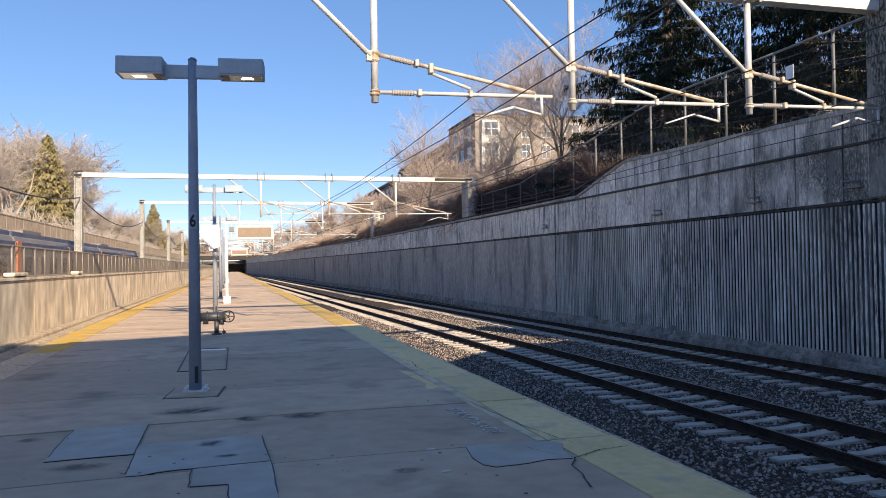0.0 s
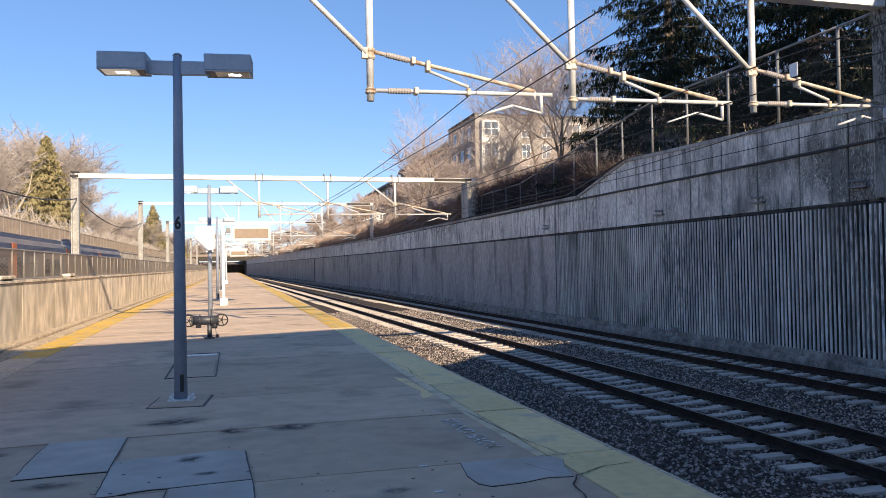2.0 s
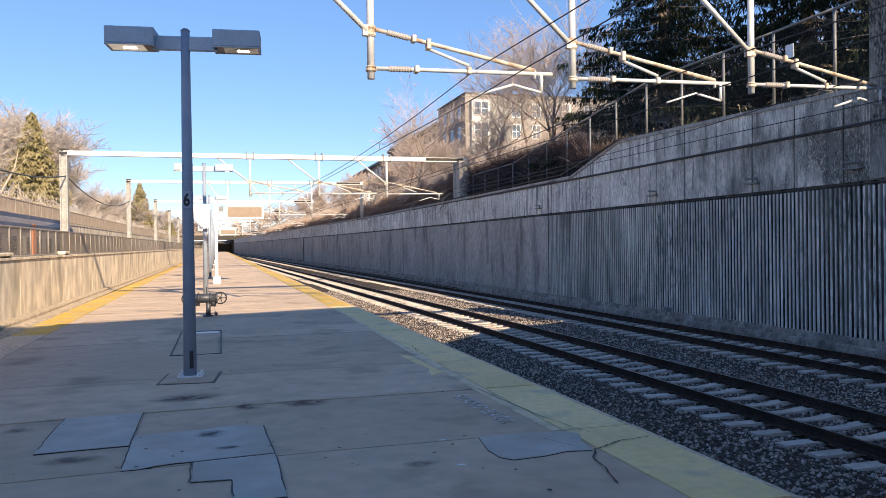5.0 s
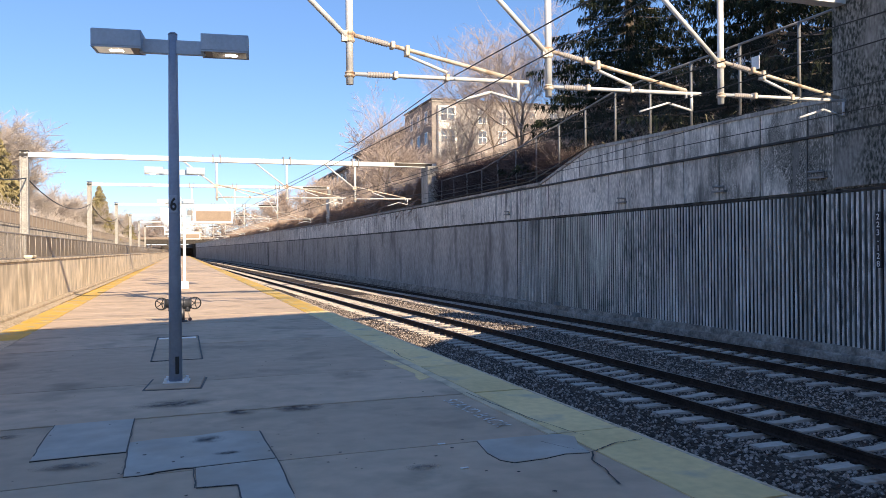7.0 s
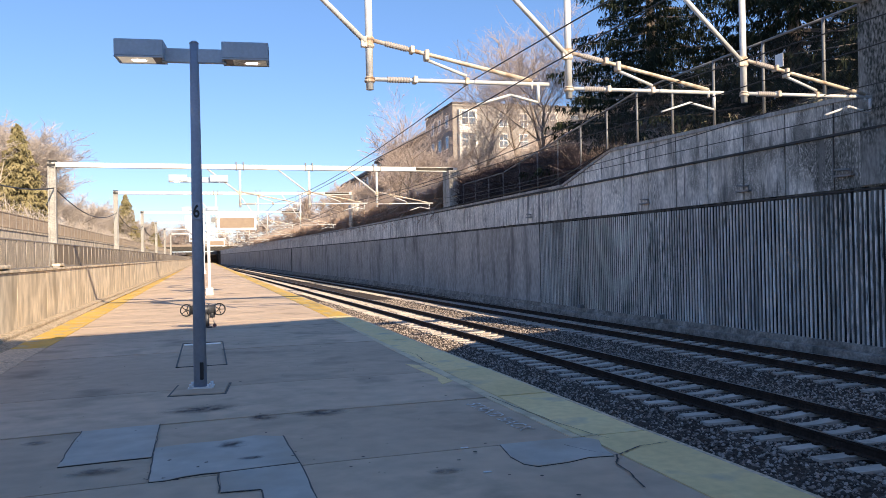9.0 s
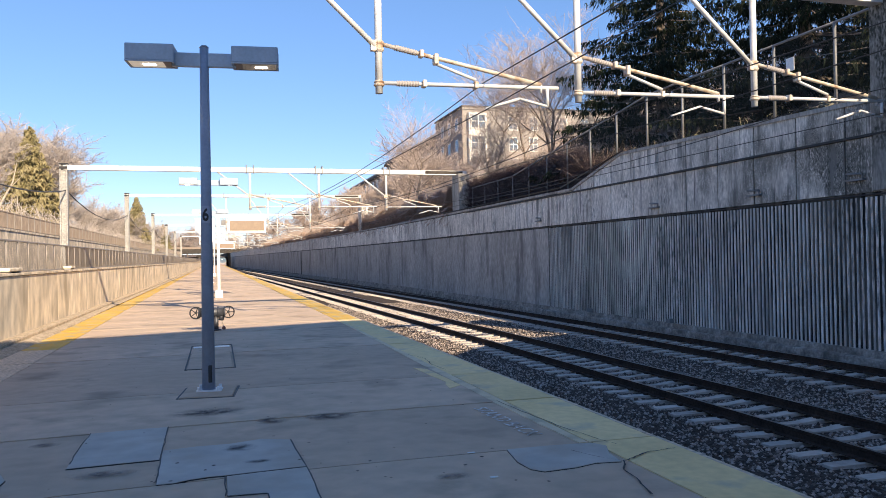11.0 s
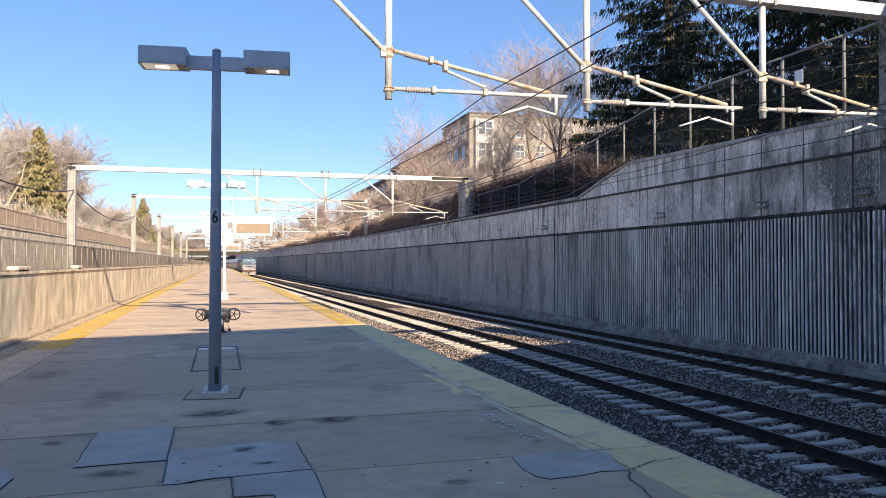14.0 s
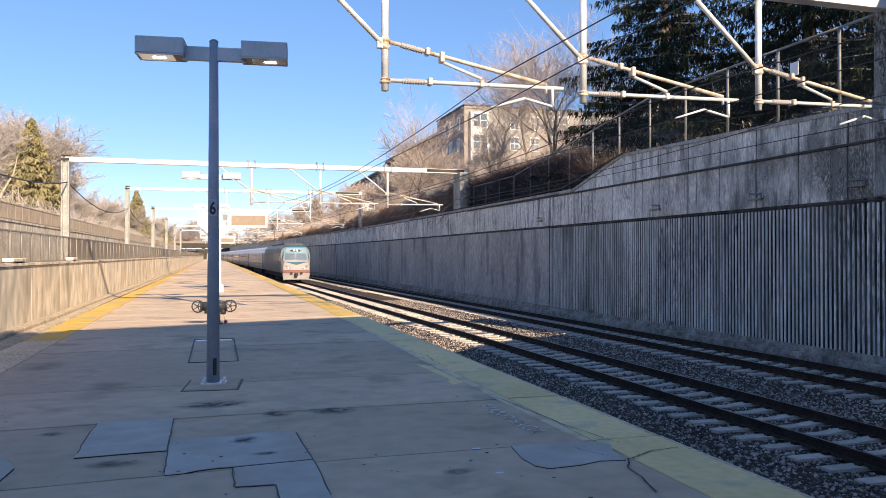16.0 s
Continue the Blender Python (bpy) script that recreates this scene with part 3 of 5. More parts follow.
    for poly in patches:
        cx = sum(p[0] for p in poly) / len(poly)
        cy = sum(p[1] for p in poly) / len(poly)
        rim = [(cx + (x - cx) * 1.008, cy + (y - cy) * 1.008) for x, y in poly]
        part("patch_seam", prism(B(), rim, -0.02, 0.0055), M_BLACK, plat, "dark seam round a repair")
        part("patch", prism(B(), poly, -0.02, 0.0095), M_PATCH, plat, "pale blue-grey concrete repair patch")
    # remains of paint beside the edge strip
    part("paint_mark", prism(B(), [(-0.92, 10.2), (-0.78, 10.0), (-0.755, 9.2), (-0.745, 8.6), (-0.93, 8.42), (-0.90, 8.7), (-0.84, 8.9), (-0.88, 9.4)], -0.02, 0.0075), M_YELLOWWORNSHADE, plat, "faded pale yellow paint remnant")
    part("pale_band", prism(B(), [(-0.66, 18.0), (-0.625, 18.0), (-0.625, 5.57), (-0.70, 5.57), (-0.745, 7.4), (-0.73, 10.5)], -0.02, 0.0072), M_BAND, plat, "worn pale strip")
    # dark stains on the slabs
    for cx, cy, ra, rb in ((-3.03, 7.36, 0.20, 0.20), (-2.48, 7.36, 0.34, 0.22), (-3.34, 6.36, 0.17, 0.16), (-3.22, 5.88, 0.13, 0.07), (-4.9, 7.04, 0.15, 0.10), (-3.6, 8.0, 0.5, 0.25), (-1.95, 5.0, 0.16, 0.1), (-4.3, 5.9, 0.3, 0.12)):
        poly = [(math.cos(t), math.sin(t)) for t in (i * math.pi / 9 for i in range(18))]
        o = part("stain", prism(B(), poly, 0.0, 0.0008), M_STAINFILM, plat, "soft dark stain")
        o.matrix_basis = pose(cx, cy, 0.0108 if cy < 6.6 else 0.0065) @ Matrix.Diagonal((ra, rb, 1, 1))
    # cracks through the edge slabs
    rc = random.Random(17)
    for pts in ([(-0.87, 5.36), (-0.78, 5.14), (-0.65, 4.95), (-0.46, 5.05), (-0.36, 5.12), (-0.22, 5.13), (-0.05, 5.16)],
                [(-0.65, 4.95), (-0.76, 4.75), (-0.80, 4.48), (-0.90, 4.13)], [(-0.70, 7.50), (-0.66, 6.9), (-0.60, 6.2), (-0.50, 5.60), (-0.44, 5.38)],
                [(-3.945, 7.42), (-3.94, 6.6), (-3.93, 5.9), (-3.915, 5.48)], [(-2.92, 6.52), (-2.885, 5.62), (-2.875, 4.5)], [(-3.46, 5.56), (-3.46, 5.07), (-3.2, 5.05), (-3.19, 4.6)],
                [(-4.6, 7.37), (-4.6, 6.8), (-4.59, 6.15)], [(-0.66, 11.6), (-0.52, 11.1), (-0.60, 10.4), (-0.55, 9.7)]):
        bm = B()
        left, right = [], []
        for a, b in zip(pts, pts[1:]):
            for k in range(5):
                f = k / 5
                x, y = a[0] + (b[0] - a[0]) * f + rc.uniform(-0.007, 0.007), a[1] + (b[1] - a[1]) * f + rc.uniform(-0.007, 0.007)
                w = rc.uniform(0.003, 0.007)
                left.append(bm.verts.new((x - w, y + w, 0.0105)))
                right.append(bm.verts.new((x + w, y - w, 0.0105)))
        for k in range(len(left) - 1):
            bm.faces.new((left[k], right[k], right[k + 1], left[k + 1]))
        part("crack", bm, M_BLACK, plat, "dark crack in the concrete")
    # trodden gum and tar specks
    rs = random.Random(41)
    verts, faces = [], []
    for _ in range(140):
        x, y, r = rs.uniform(-5.9, -0.75), 4.2 + 12 * rs.random() ** 1.4, rs.uniform(0.006, 0.018)
        k = len(verts)
        verts.extend((x + r * rs.uniform(0.6, 1.2) * math.cos(i * 1.0472), y + r * rs.uniform(0.6, 1.2) * math.sin(i * 1.0472), 0.0112) for i in range(6))
        faces.append(tuple(range(k, k + 6)))
    tagged(part("speck", stuff_mesh("speck", verts, faces, M_UNDER), None, plat, "dark trodden specks"), "", "", "", "stuff")
    # stencilled words, worn almost away
    fc = bpy.data.curves.new("stand_back", "FONT")
    fc.body, fc.size, fc.extrude = "STAND BACK", 0.21, 0.001
    to = new("stencilled_words", fc)
    bpy.context.view_layer.update()
    me = bpy.data.meshes.new_from_object(to.evaluated_get(bpy.context.evaluated_depsgraph_get()))
    bpy.data.objects.remove(to)
    me.materials.append(surf("faded_stencil_paint", (0.74, 0.72, 0.70), (0.85, 0.83, 0.80), 0.9, big=12, fine=60, bump=0, stain=(0.45, 0.38, 0.30), stain_scale=14, stain_lo=0.45, stain_hi=0.62))
    t = new("stencilled_words", me)
    t.parent = plat
    t["label"] = "faded stencilled words STAND BACK"
    t.matrix_basis = pose(-1.06, 7.22, 0.0065, 0, 0, -87)
    # pit cover in its frame
    bm = B()
    for a in ((-3.96, -3.94, 11.25, 14.4), (-3.28, -3.26, 11.25, 14.4), (-3.94, -3.28, 11.25, 11.28), (-3.94, -3.28, 14.37, 14.4)):
        box(bm, a[0], a[1], a[2], a[3], -0.03, 0.009)
    part("pit_frame", bm, M_BLACK, plat, "black steel frame of a pit cover")
    part("pit_cover", box(B(), -3.92, -3.31, 11.25, 14.0, -0.03, 0.007), M_SLAB, plat, "concrete pit cover")
    part("pit_lip", box(B(), -3.92, -3.31, 14.03, 14.22, -0.03, 0.012), M_WHITE, plat, "white painted lip of the pit")
    return plat


# ---------------------------------------------------------------- the tall wall
def wall_top(y):
    if y < 28:
        return 5.35 + 0.024 * (y - 15)
    if y < 32.5:
        return 5.66 - 0.235 * (y - 28)
    return 4.6


SEAMS = [14.05 + 3.58 * i for i in range(6)]


def build_tall_wall():
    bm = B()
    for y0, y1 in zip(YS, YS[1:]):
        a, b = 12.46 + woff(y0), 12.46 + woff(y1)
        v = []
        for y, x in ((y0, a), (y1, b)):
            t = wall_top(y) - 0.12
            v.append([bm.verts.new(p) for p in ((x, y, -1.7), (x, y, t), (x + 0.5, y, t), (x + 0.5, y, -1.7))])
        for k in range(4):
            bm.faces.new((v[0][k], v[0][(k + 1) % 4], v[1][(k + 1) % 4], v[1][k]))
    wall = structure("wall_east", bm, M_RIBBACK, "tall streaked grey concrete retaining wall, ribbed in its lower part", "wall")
    # base kerb, string course and coping
    for name, prof, lab in (
        ("kerb", [(-0.30, -1.6), (-0.28, -1.24), (-0.25, -1.21), (-0.13, -1.20), (-0.11, -1.04), (0.05, -1.02), (0.05, -1.6)], "low concrete kerb at the wall foot"),
        ("string_course", [(-0.05, 2.90), (-0.052, 2.905), (-0.052, 2.935), (0.05, 2.94), (0.05, 2.895)], "thin dark joint course"),
    ):
        part(name, sweep(B(), prof, [(12.46 + woff(y), y, 0) for y in YS]), M_KERB if name == "kerb" else M_BLACK, wall, lab)
    part("cable_tray", sweep(B(), [(-0.07, 4.40), (-0.07, 4.45), (0.03, 4.48), (0.03, 4.38)], [(12.42 + woff(y), y, 0) for y in YS[:16]]), M_BLACK, wall, "dark cable run along the wall")
    # ribs
    rib = B()
    prof = [(0.0, -0.033), (-0.026, -0.026), (-0.036, -0.017), (-0.036, 0.017), (-0.026, 0.026), (0.0, 0.033)]
    lo = [rib.verts.new((x, y, -1.04)) for x, y in prof]
    hi = [rib.verts.new((x, y, 2.86)) for x, y in prof]
    for i in range(5):
        rib.faces.new((lo[i], lo[i + 1], hi[i + 1], hi[i]))
    rib.faces.new(hi)
    rib_me = data_of("rib", rib, M_RIB)
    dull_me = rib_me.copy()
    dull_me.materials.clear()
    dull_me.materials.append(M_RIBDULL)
    y = 3.0
    while y < 35.2:
        if min(abs(y - seam) for seam in SEAMS) < 0.075:
            part("panel_joint", box(B(), 12.425, 12.458, y - 0.092, y - 0.064, -1.04, 2.86), M_BLACK, wall, "dark joint between castings")
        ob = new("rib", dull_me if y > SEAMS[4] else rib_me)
        ob.parent = wall
        ob.matrix_basis = pose(12.461 + woff(y), y + R.uniform(-0.008, 0.008), 0, 0, R.uniform(-0.05, 0.05), R.uniform(-8, 8))
        y += 0.158
    # smooth lower panels further on
    y = 35.25
    while y < 130:
        y1 = y + 3.66
        a, b = 12.44 + woff(y), 12.44 + woff(y1)
        bm = B()
        prism(bm, [(a, y + 0.004), (a + 0.08, y + 0.004), (b + 0.08, y1 - 0.004), (b, y1 - 0.004)], -1.05, 2.87)
        part("wall_panel", bm, M_PANEL, wall)
        y = y1
    # plain face in the distance
    part("wall_face", sweep(B(), [(-0.03, -0.95), (-0.03, 2.87), (0.02, 2.87), (0.02, -0.95)], [(12.46 + woff(y), y, 0) for y in [131.5, 160, 200, 260, 320]]), M_PANEL, wall)
    part("wall_face", sweep(B(), [(-0.04, 2.98), (-0.04, 4.5), (0.02, 4.5), (0.02, 2.98)], [(12.46 + woff(y), y, 0) for y in [111, 160, 200, 260, 320]]), M_WALL, wall)
    # upper panels
    y = -7.0
    while y < 110:
        y1 = y + 1.79
        a, b = 12.42 + woff(y), 12.42 + woff(y1)
        bm = B()
        prism(bm, [(a, y + 0.025), (a + 0.1, y + 0.025), (b + 0.1, y1 - 0.025), (b, y1 - 0.025)], 2.98, 4.43)
        part("wall_panel", bm, M_WALL, wall)
        if y < 33:
            bm = B()
            quad = [(y + 0.025, 4.46), (y1 - 0.025, 4.46), (y1 - 0.025, max(4.5, wall_top(y1))), (y + 0.025, max(4.5, wall_top(y)))]
            n, f = [bm.verts.new((12.42, p, q)) for p, q in quad], [bm.verts.new((12.52, p, q)) for p, q in quad]
            bm.faces.new(n)
            bm.faces.new(f[::-1])
            for i in range(4):
                bm.faces.new((n[i], n[(i + 1) % 4], f[(i + 1) % 4], f[i]))
            part("wall_panel", bm, M_WALL, wall)
        y = y1
    part("coping", sweep(B(), [(-0.03, -0.1), (0.55, -0.1), (0.55, 0.02), (-0.03, 0.02)], [(12.42 + woff(y), y, wall_top(y)) for y in [-12, 0, 12, 20, 28, 29.5, 31, 32.5, 34] + YS[12:]]), M_PANEL, wall, "weathered concrete coping")
    bm = B()
    tube(bm, (12.30, 33.5, 4.72), (12.30, 75, 4.62), 0.035, n=8)
    tube(bm, (12.30, 27.5, 5.72), (12.30, 33.5, 4.72), 0.03, n=8)
    part("cable", bm, M_WIRE, wall, "black cable on the wall top")
    # brackets with wall hooks
    for y, z in ((19.8, 3.22), (25.4, 3.22), (36.3, 3.25), (15.9, 3.3)):
        bm = B()
        box(bm, 12.28, 12.43, y - 0.3, y + 0.3, z, z + 0.05)
        tube(bm, (12.33, y - 0.25, z + 0.03), (12.33, y - 0.25, z + 0.16), 0.02, n=8)
        tube(bm, (12.33, y - 0.25, z + 0.16), (12.33, y + 0.28, z + 0.2), 0.03, n=8)
        part("cable_bracket", bm, M_GREYSTEEL, wall, "small steel bracket with an insulator")
    # pier of the first gantry
    part("pier", bevelled(box(B(), 12.36, 13.3, 13.2, 15.38, 3.0, 8.4), 0.02, 1), M_PIER, wall, "massive streaked concrete pier")
    part("pier", bevelled(box(B(), 12.52, 13.3, 50.3, 51.8, 3.0, 7.25), 0.02, 1), M_PANEL, wall, "grey concrete gantry pier")
    part("pier", bevelled(box(B(), 12.0, 13.0, 85.2, 86.8, 3.0, 7.25), 0.02, 1), M_WALL, wall, "grey concrete gantry pier")
    # structure number, painted vertically on a black strip
    strip = part("number_strip", box(B(), 12.385, 12.40, 13.98, 14.14, 0.98, 2.34), M_BLACK, wall, "black strip with white numerals 223-128")
    for i, ch in enumerate("223-128"):
        fc = bpy.data.curves.new("numeral", "FONT")
        fc.body, fc.size, fc.extrude, fc.align_x = ch, 0.2, 0.002, "CENTER"
        to = new("numeral", fc)
        bpy.context.view_layer.update()
        me = bpy.data.meshes.new_from_object(to.evaluated_get(bpy.context.evaluated_depsgraph_get()))
        bpy.data.objects.remove(to)
        me.materials.append(M_WHITE)
        o = new("numeral", me)
        o.parent = strip
        o.matrix_basis = pose(12.380, 14.06, 2.15 - 0.19 * i, 90, 0, -90)
    # little brackets along the foot
    for y in (30.2, 24.0):
        part("wall_bracket", bevelled(box(B(), 12.0, 12.2, y, y + 0.25, -1.0, -0.85), 0.01, 1), M_GREYSTEEL, wall)
    return wall


# ---------------------------------------------------------------- low wall and far wall on the other side
def build_west():
    bm = B()
    sweep(bm, [(0, -1.7), (0, 1.31), (-0.3, 1.31), (-0.3, -1.7)], [(-7.27, y, 0) for y in (-14, 0, 40, 100, 180, 262, 330)])
    low = structure("wall_low", bm, M_LOWWALL, "low sunlit pale concrete wall with streaks", "wall")
    y = -13.0
    while y < 120:
        part("wall_panel", box(B(), -7.29, -7.24, y + 0.01, y + 3.04, -0.3, 1.30), M_LOWWALL, low)
        y += 3.05
    part("coping", sweep(B(), [(-0.34, 0), (0.06, 0), (0.06, 0.05), (-0.34, 0.05)], [(-7.27, y, 1.312) for y in (-14, 100, 330)]), M_LOWWALL, low)
    fence = thing("low_fence", "brown chain-link fence on steel posts along the low wall", "fence", pose(-7.42, 0, 1.36))
    post = data_of("post", tube(B(), (0, 0, 0), (0, 0, 0.66), 0.022, n=8), M_FENCEPOST)
    y = -12.0
    while y < 150:
        ob = new("post", post)
        ob.parent = fence
        ob.matrix_basis = pose(0, y, 0)
        y += 0.92 if y < 35 else 1.84
    for z in (0.02, 0.64):
        part("rail", tube(B(), (0, -13, z), (0, 300, z), 0.022, n=6), M_FENCEPOST, fence)
    part("netting", box(B(), -0.004, 0.004, -13, 22.6, 0.02, 0.64), M_NETLOW, fence, "open brown netting")
    part("netting", box(B(), -0.004, 0.004, 22.6, 300, 0.02, 0.64), M_NETDARK2, fence, "dense brown netting")
    # junction boxes on the wall top
    for y, s in ((16.35, 0.62), (22.4, 0.4)):
        b = thing("junction_box", "dirty cream cable box on the low wall", "box", pose(-7.30, y, 1.362), "cable boxes")
        part("case", bevelled(box(B(), -0.1, 0.1, -0.8 * s, 0.8 * s, 0.03, 0.10), 0.015, 1), M_LOWWALL, b)
        for dy in (-0.6 * s, 0.6 * s):
            part("foot", box(B(), -0.08, 0.08, dy - 0.06, dy + 0.06, 0.0, 0.035), M_GREYSTEEL, b)
    # bed and wall beyond
    bm = B()
    sweep(bm, [(0, -1.7), (0, 3.86), (-0.4, 3.86), (-0.4, -1.7)], [(-17.5, y, 0) for y in (-14, 60, 140, 330, 420)])
    far = structure("wall_west", bm, M_LOWWALL, "tall pale concrete wall behind the neighbouring line", "wall")
    part("coping", box(B(), -17.98, -17.44, -14, 420, 3.87, 4.0), M_LOWWALL, far)
    fence2 = thing("park_fence", "rusty brown picket fence with pale posts on the far wall", "fence", pose(-17.7, 0, 4.0))
    post2 = data_of("post", box(B(), -0.04, 0.04, -0.05, 0.05, 0, 1.32), M_FENCEPOST)
    picket = B()
    for i in range(14):
        y0 = 0.12 + i * 0.14
        box(picket, -0.012, 0.012, y0, y0 + 0.06, 0.06, 1.25)
    picket_me = data_of("picket_panel", picket, M_RUST)
    y = 10.0
    while y < 330:
        o = new("post", post2)
        o.parent = fence2
        o.matrix_basis = pose(0, y, 0)
        o = tagged(new("picket_panel", picket_me), "", "", "", "stuff")
        o.parent = fence2
        o.matrix_basis = pose(0, y, 0)
        y += 2.1
    part("rail", box(B(), -0.02, 0.02, 10, 330, 0.08, 0.13), M_RUST, fence2)
    part("rail", box(B(), -0.02, 0.02, 10, 330, 1.15, 1.2), M_RUST, fence2)


M_RUST = surf("rusty_picket_steel", (0.22, 0.175, 0.14), (0.31, 0.25, 0.20), 0.8, 0.1, big=2, fine=12, bump=0)
M_NETDARK2 = mesh_net("dense_brown_netting", (0.30, 0.25, 0.20), 0.045, 0.5)


# ---------------------------------------------------------------- the fence over the tall wall
def build_top_fence():
    fence = thing("wall_top_fence", "grey galvanised chain-link fence on the tall wall", "fence", pose(12.95, 0, 0))

    def top(y):
        if y < 26.5:
            return 7.82
        return max(6.1, 7.82 - 0.115 * (y - 26.5))

    ys = [5.0 + 2.42 * i for i in range(19)]
    for y in ys:
        part("post", tube(B(), (0, y, wall_top(y) - 0.05), (0, y, top(y)), 0.045, n=8), M_GREYSTEEL, fence)
    for y0, y1 in zip(ys, ys[1:]):
        part("top_rail", tube(B(), (0, y0, top(y0)), (0, y1, top(y1)), 0.04, n=8), M_GREYSTEEL, fence)
        bm = B()
        bm.faces.new([bm.verts.new((0.01, y, z)) for y, z in ((y0, wall_top(y0)), (y1, wall_top(y1)), (y1, top(y1)), (y0, top(y0)))])
        part("netting", bm, M_NET if y0 < 30 else M_NETDARK, fence)
    # notice on the fence
    sg = thing("notice_plate", "small blank white metal plate wired to the fence", "sign", pose(12.88, 18.75, 7.05))
    part("plate", bevelled(box(B(), -0.01, 0.01, -0.17, 0.17, -0.2, 0.2), 0.006, 1), M_WHITE, sg)
    part("wire_tie", tube(B(), (0, 0, 0.19), (0.07, 0, 0.2), 0.008, n=6), M_GREYSTEEL, sg)


# ---------------------------------------------------------------- gantries and overhead line
def lathe(bm, p, q, radii, n=12):
    """One turned piece from p to q whose radius runs through the given list."""
    p, q = Vector(p), Vector(q)
    d = (q - p).normalized()
    a = d.orthogonal().normalized()
    b = d.cross(a)
    rings = []
    for k, r in enumerate(radii):
        c = p.lerp(q, k / (len(radii) - 1))
        rings.append([bm.verts.new(c + (a * math.cos(t) + b * math.sin(t)) * r) for t in (2 * math.pi * i / n for i in range(n))])
    for r0, r1 in zip(rings, rings[1:]):
        for i in range(n):
            bm.faces.new((r0[i], r0[(i + 1) % n], r1[(i + 1) % n], r1[i]))
    bm.faces.new(rings[0][::-1])
    bm.faces.new(rings[-1])
    return bm


def cantilever(parent, x, y, zb, low):
    """A drop tube under the beam with its strut and the hinged bracket that holds the wires."""
    part("drop_tube", tube(B(), (x, y, low), (x, y, zb), 0.075, n=14), M_GALV, parent, "white galvanised drop tube")
    part("strut", tube(B(), (x - 0.08, y - 0.05, low + 0.95), (x - 2.0, y - 0.05, zb), 0.055, n=12), M_GALV, parent)
    part("clamp", lathe(B(), (x, y, low + 0.14), (x, y, low + 0.26), [0.085, 0.11, 0.11, 0.085, 0.105, 0.085]), M_RUSTY, parent, "rust-stained pipe clamp")
    part("clamp", lathe(B(), (x, y, low + 0.84), (x, y, low + 1.08), [0.085, 0.11, 0.11, 0.09, 0.09, 0.11, 0.11, 0.085]), M_RUSTY, parent, "rust-stained pipe clamp")
    part("lug", box(B(), x - 0.17, x - 0.06, y - 0.09, y + 0.02, low + 0.85, low + 1.06), M_RUSTY, parent)
    top0, top1 = (x + 0.1, y, low + 1.0), (x + 3.5, y - 0.1, low + 0.32)
    bot0, bot1 = (x + 0.1, y, low + 0.22), (x + 3.9, y - 0.1, low + 0.26)
    part("top_arm", tube(B(), top0, top1, 0.043, n=12), M_RUSTY, parent, "rust-stained sloping arm")
    part("lower_arm", tube(B(), bot0, bot1, 0.043, n=12), M_GALV, parent)
    for a, b, s0, s1 in ((top0, top1, 0.07, 0.20), (bot0, bot1, 0.07, 0.19)):
        a, b = Vector(a), Vector(b)
        part("insulator", lathe(B(), a.lerp(b, s0), a.lerp(b, s1), [0.05 if i % 2 else 0.066 for i in range(17)]), M_INSUL, parent, "ribbed grey insulator")
    q = Vector(top0).lerp(Vector(top1), 0.32)
    part("stay", tube(B(), q - Vector((0, 0, 0.12)), (x + 2.05, y - 0.06, low + 0.36), 0.035, n=10), M_GALV, parent)
    for p in (q, Vector((x + 2.05, y - 0.06, low + 0.25)), Vector(top0).lerp(Vector(top1), 0.23), Vector(bot0).lerp(Vector(bot1), 0.22)):
        part("pipe_clip", bevelled(box(B(), p.x - 0.045, p.x + 0.045, y - 0.13, y + 0.06, p.z - 0.14 if p == q else p.z - 0.07, p.z + 0.14 if p.x == x + 2.05 else p.z + 0.075), 0.015, 1), M_RUSTY, parent, "rust-stained pipe clip")
    part("link", tube(B(), top1, (top1[0], top1[1], low + 0.14), 0.03, n=10), M_GALV, parent)
    e = (x + 3.65, y - 0.1, low + 0.26)
    part("hanger", tube(B(), e, (e[0], e[1], low - 0.14), 0.035, n=10), M_GALV, parent)
    bm = B()
    pts = [(e[0], e[1], low - 0.14), (x + 3.0, y - 0.1, low + 0.0), (x + 2.25, y - 0.1, low - 0.24)]
    for a, b in zip(pts, pts[1:]):
        tube(bm, a, b, 0.03, n=10)
    part("steady_arm", bm, M_GALV, parent, "bent white steady arm")


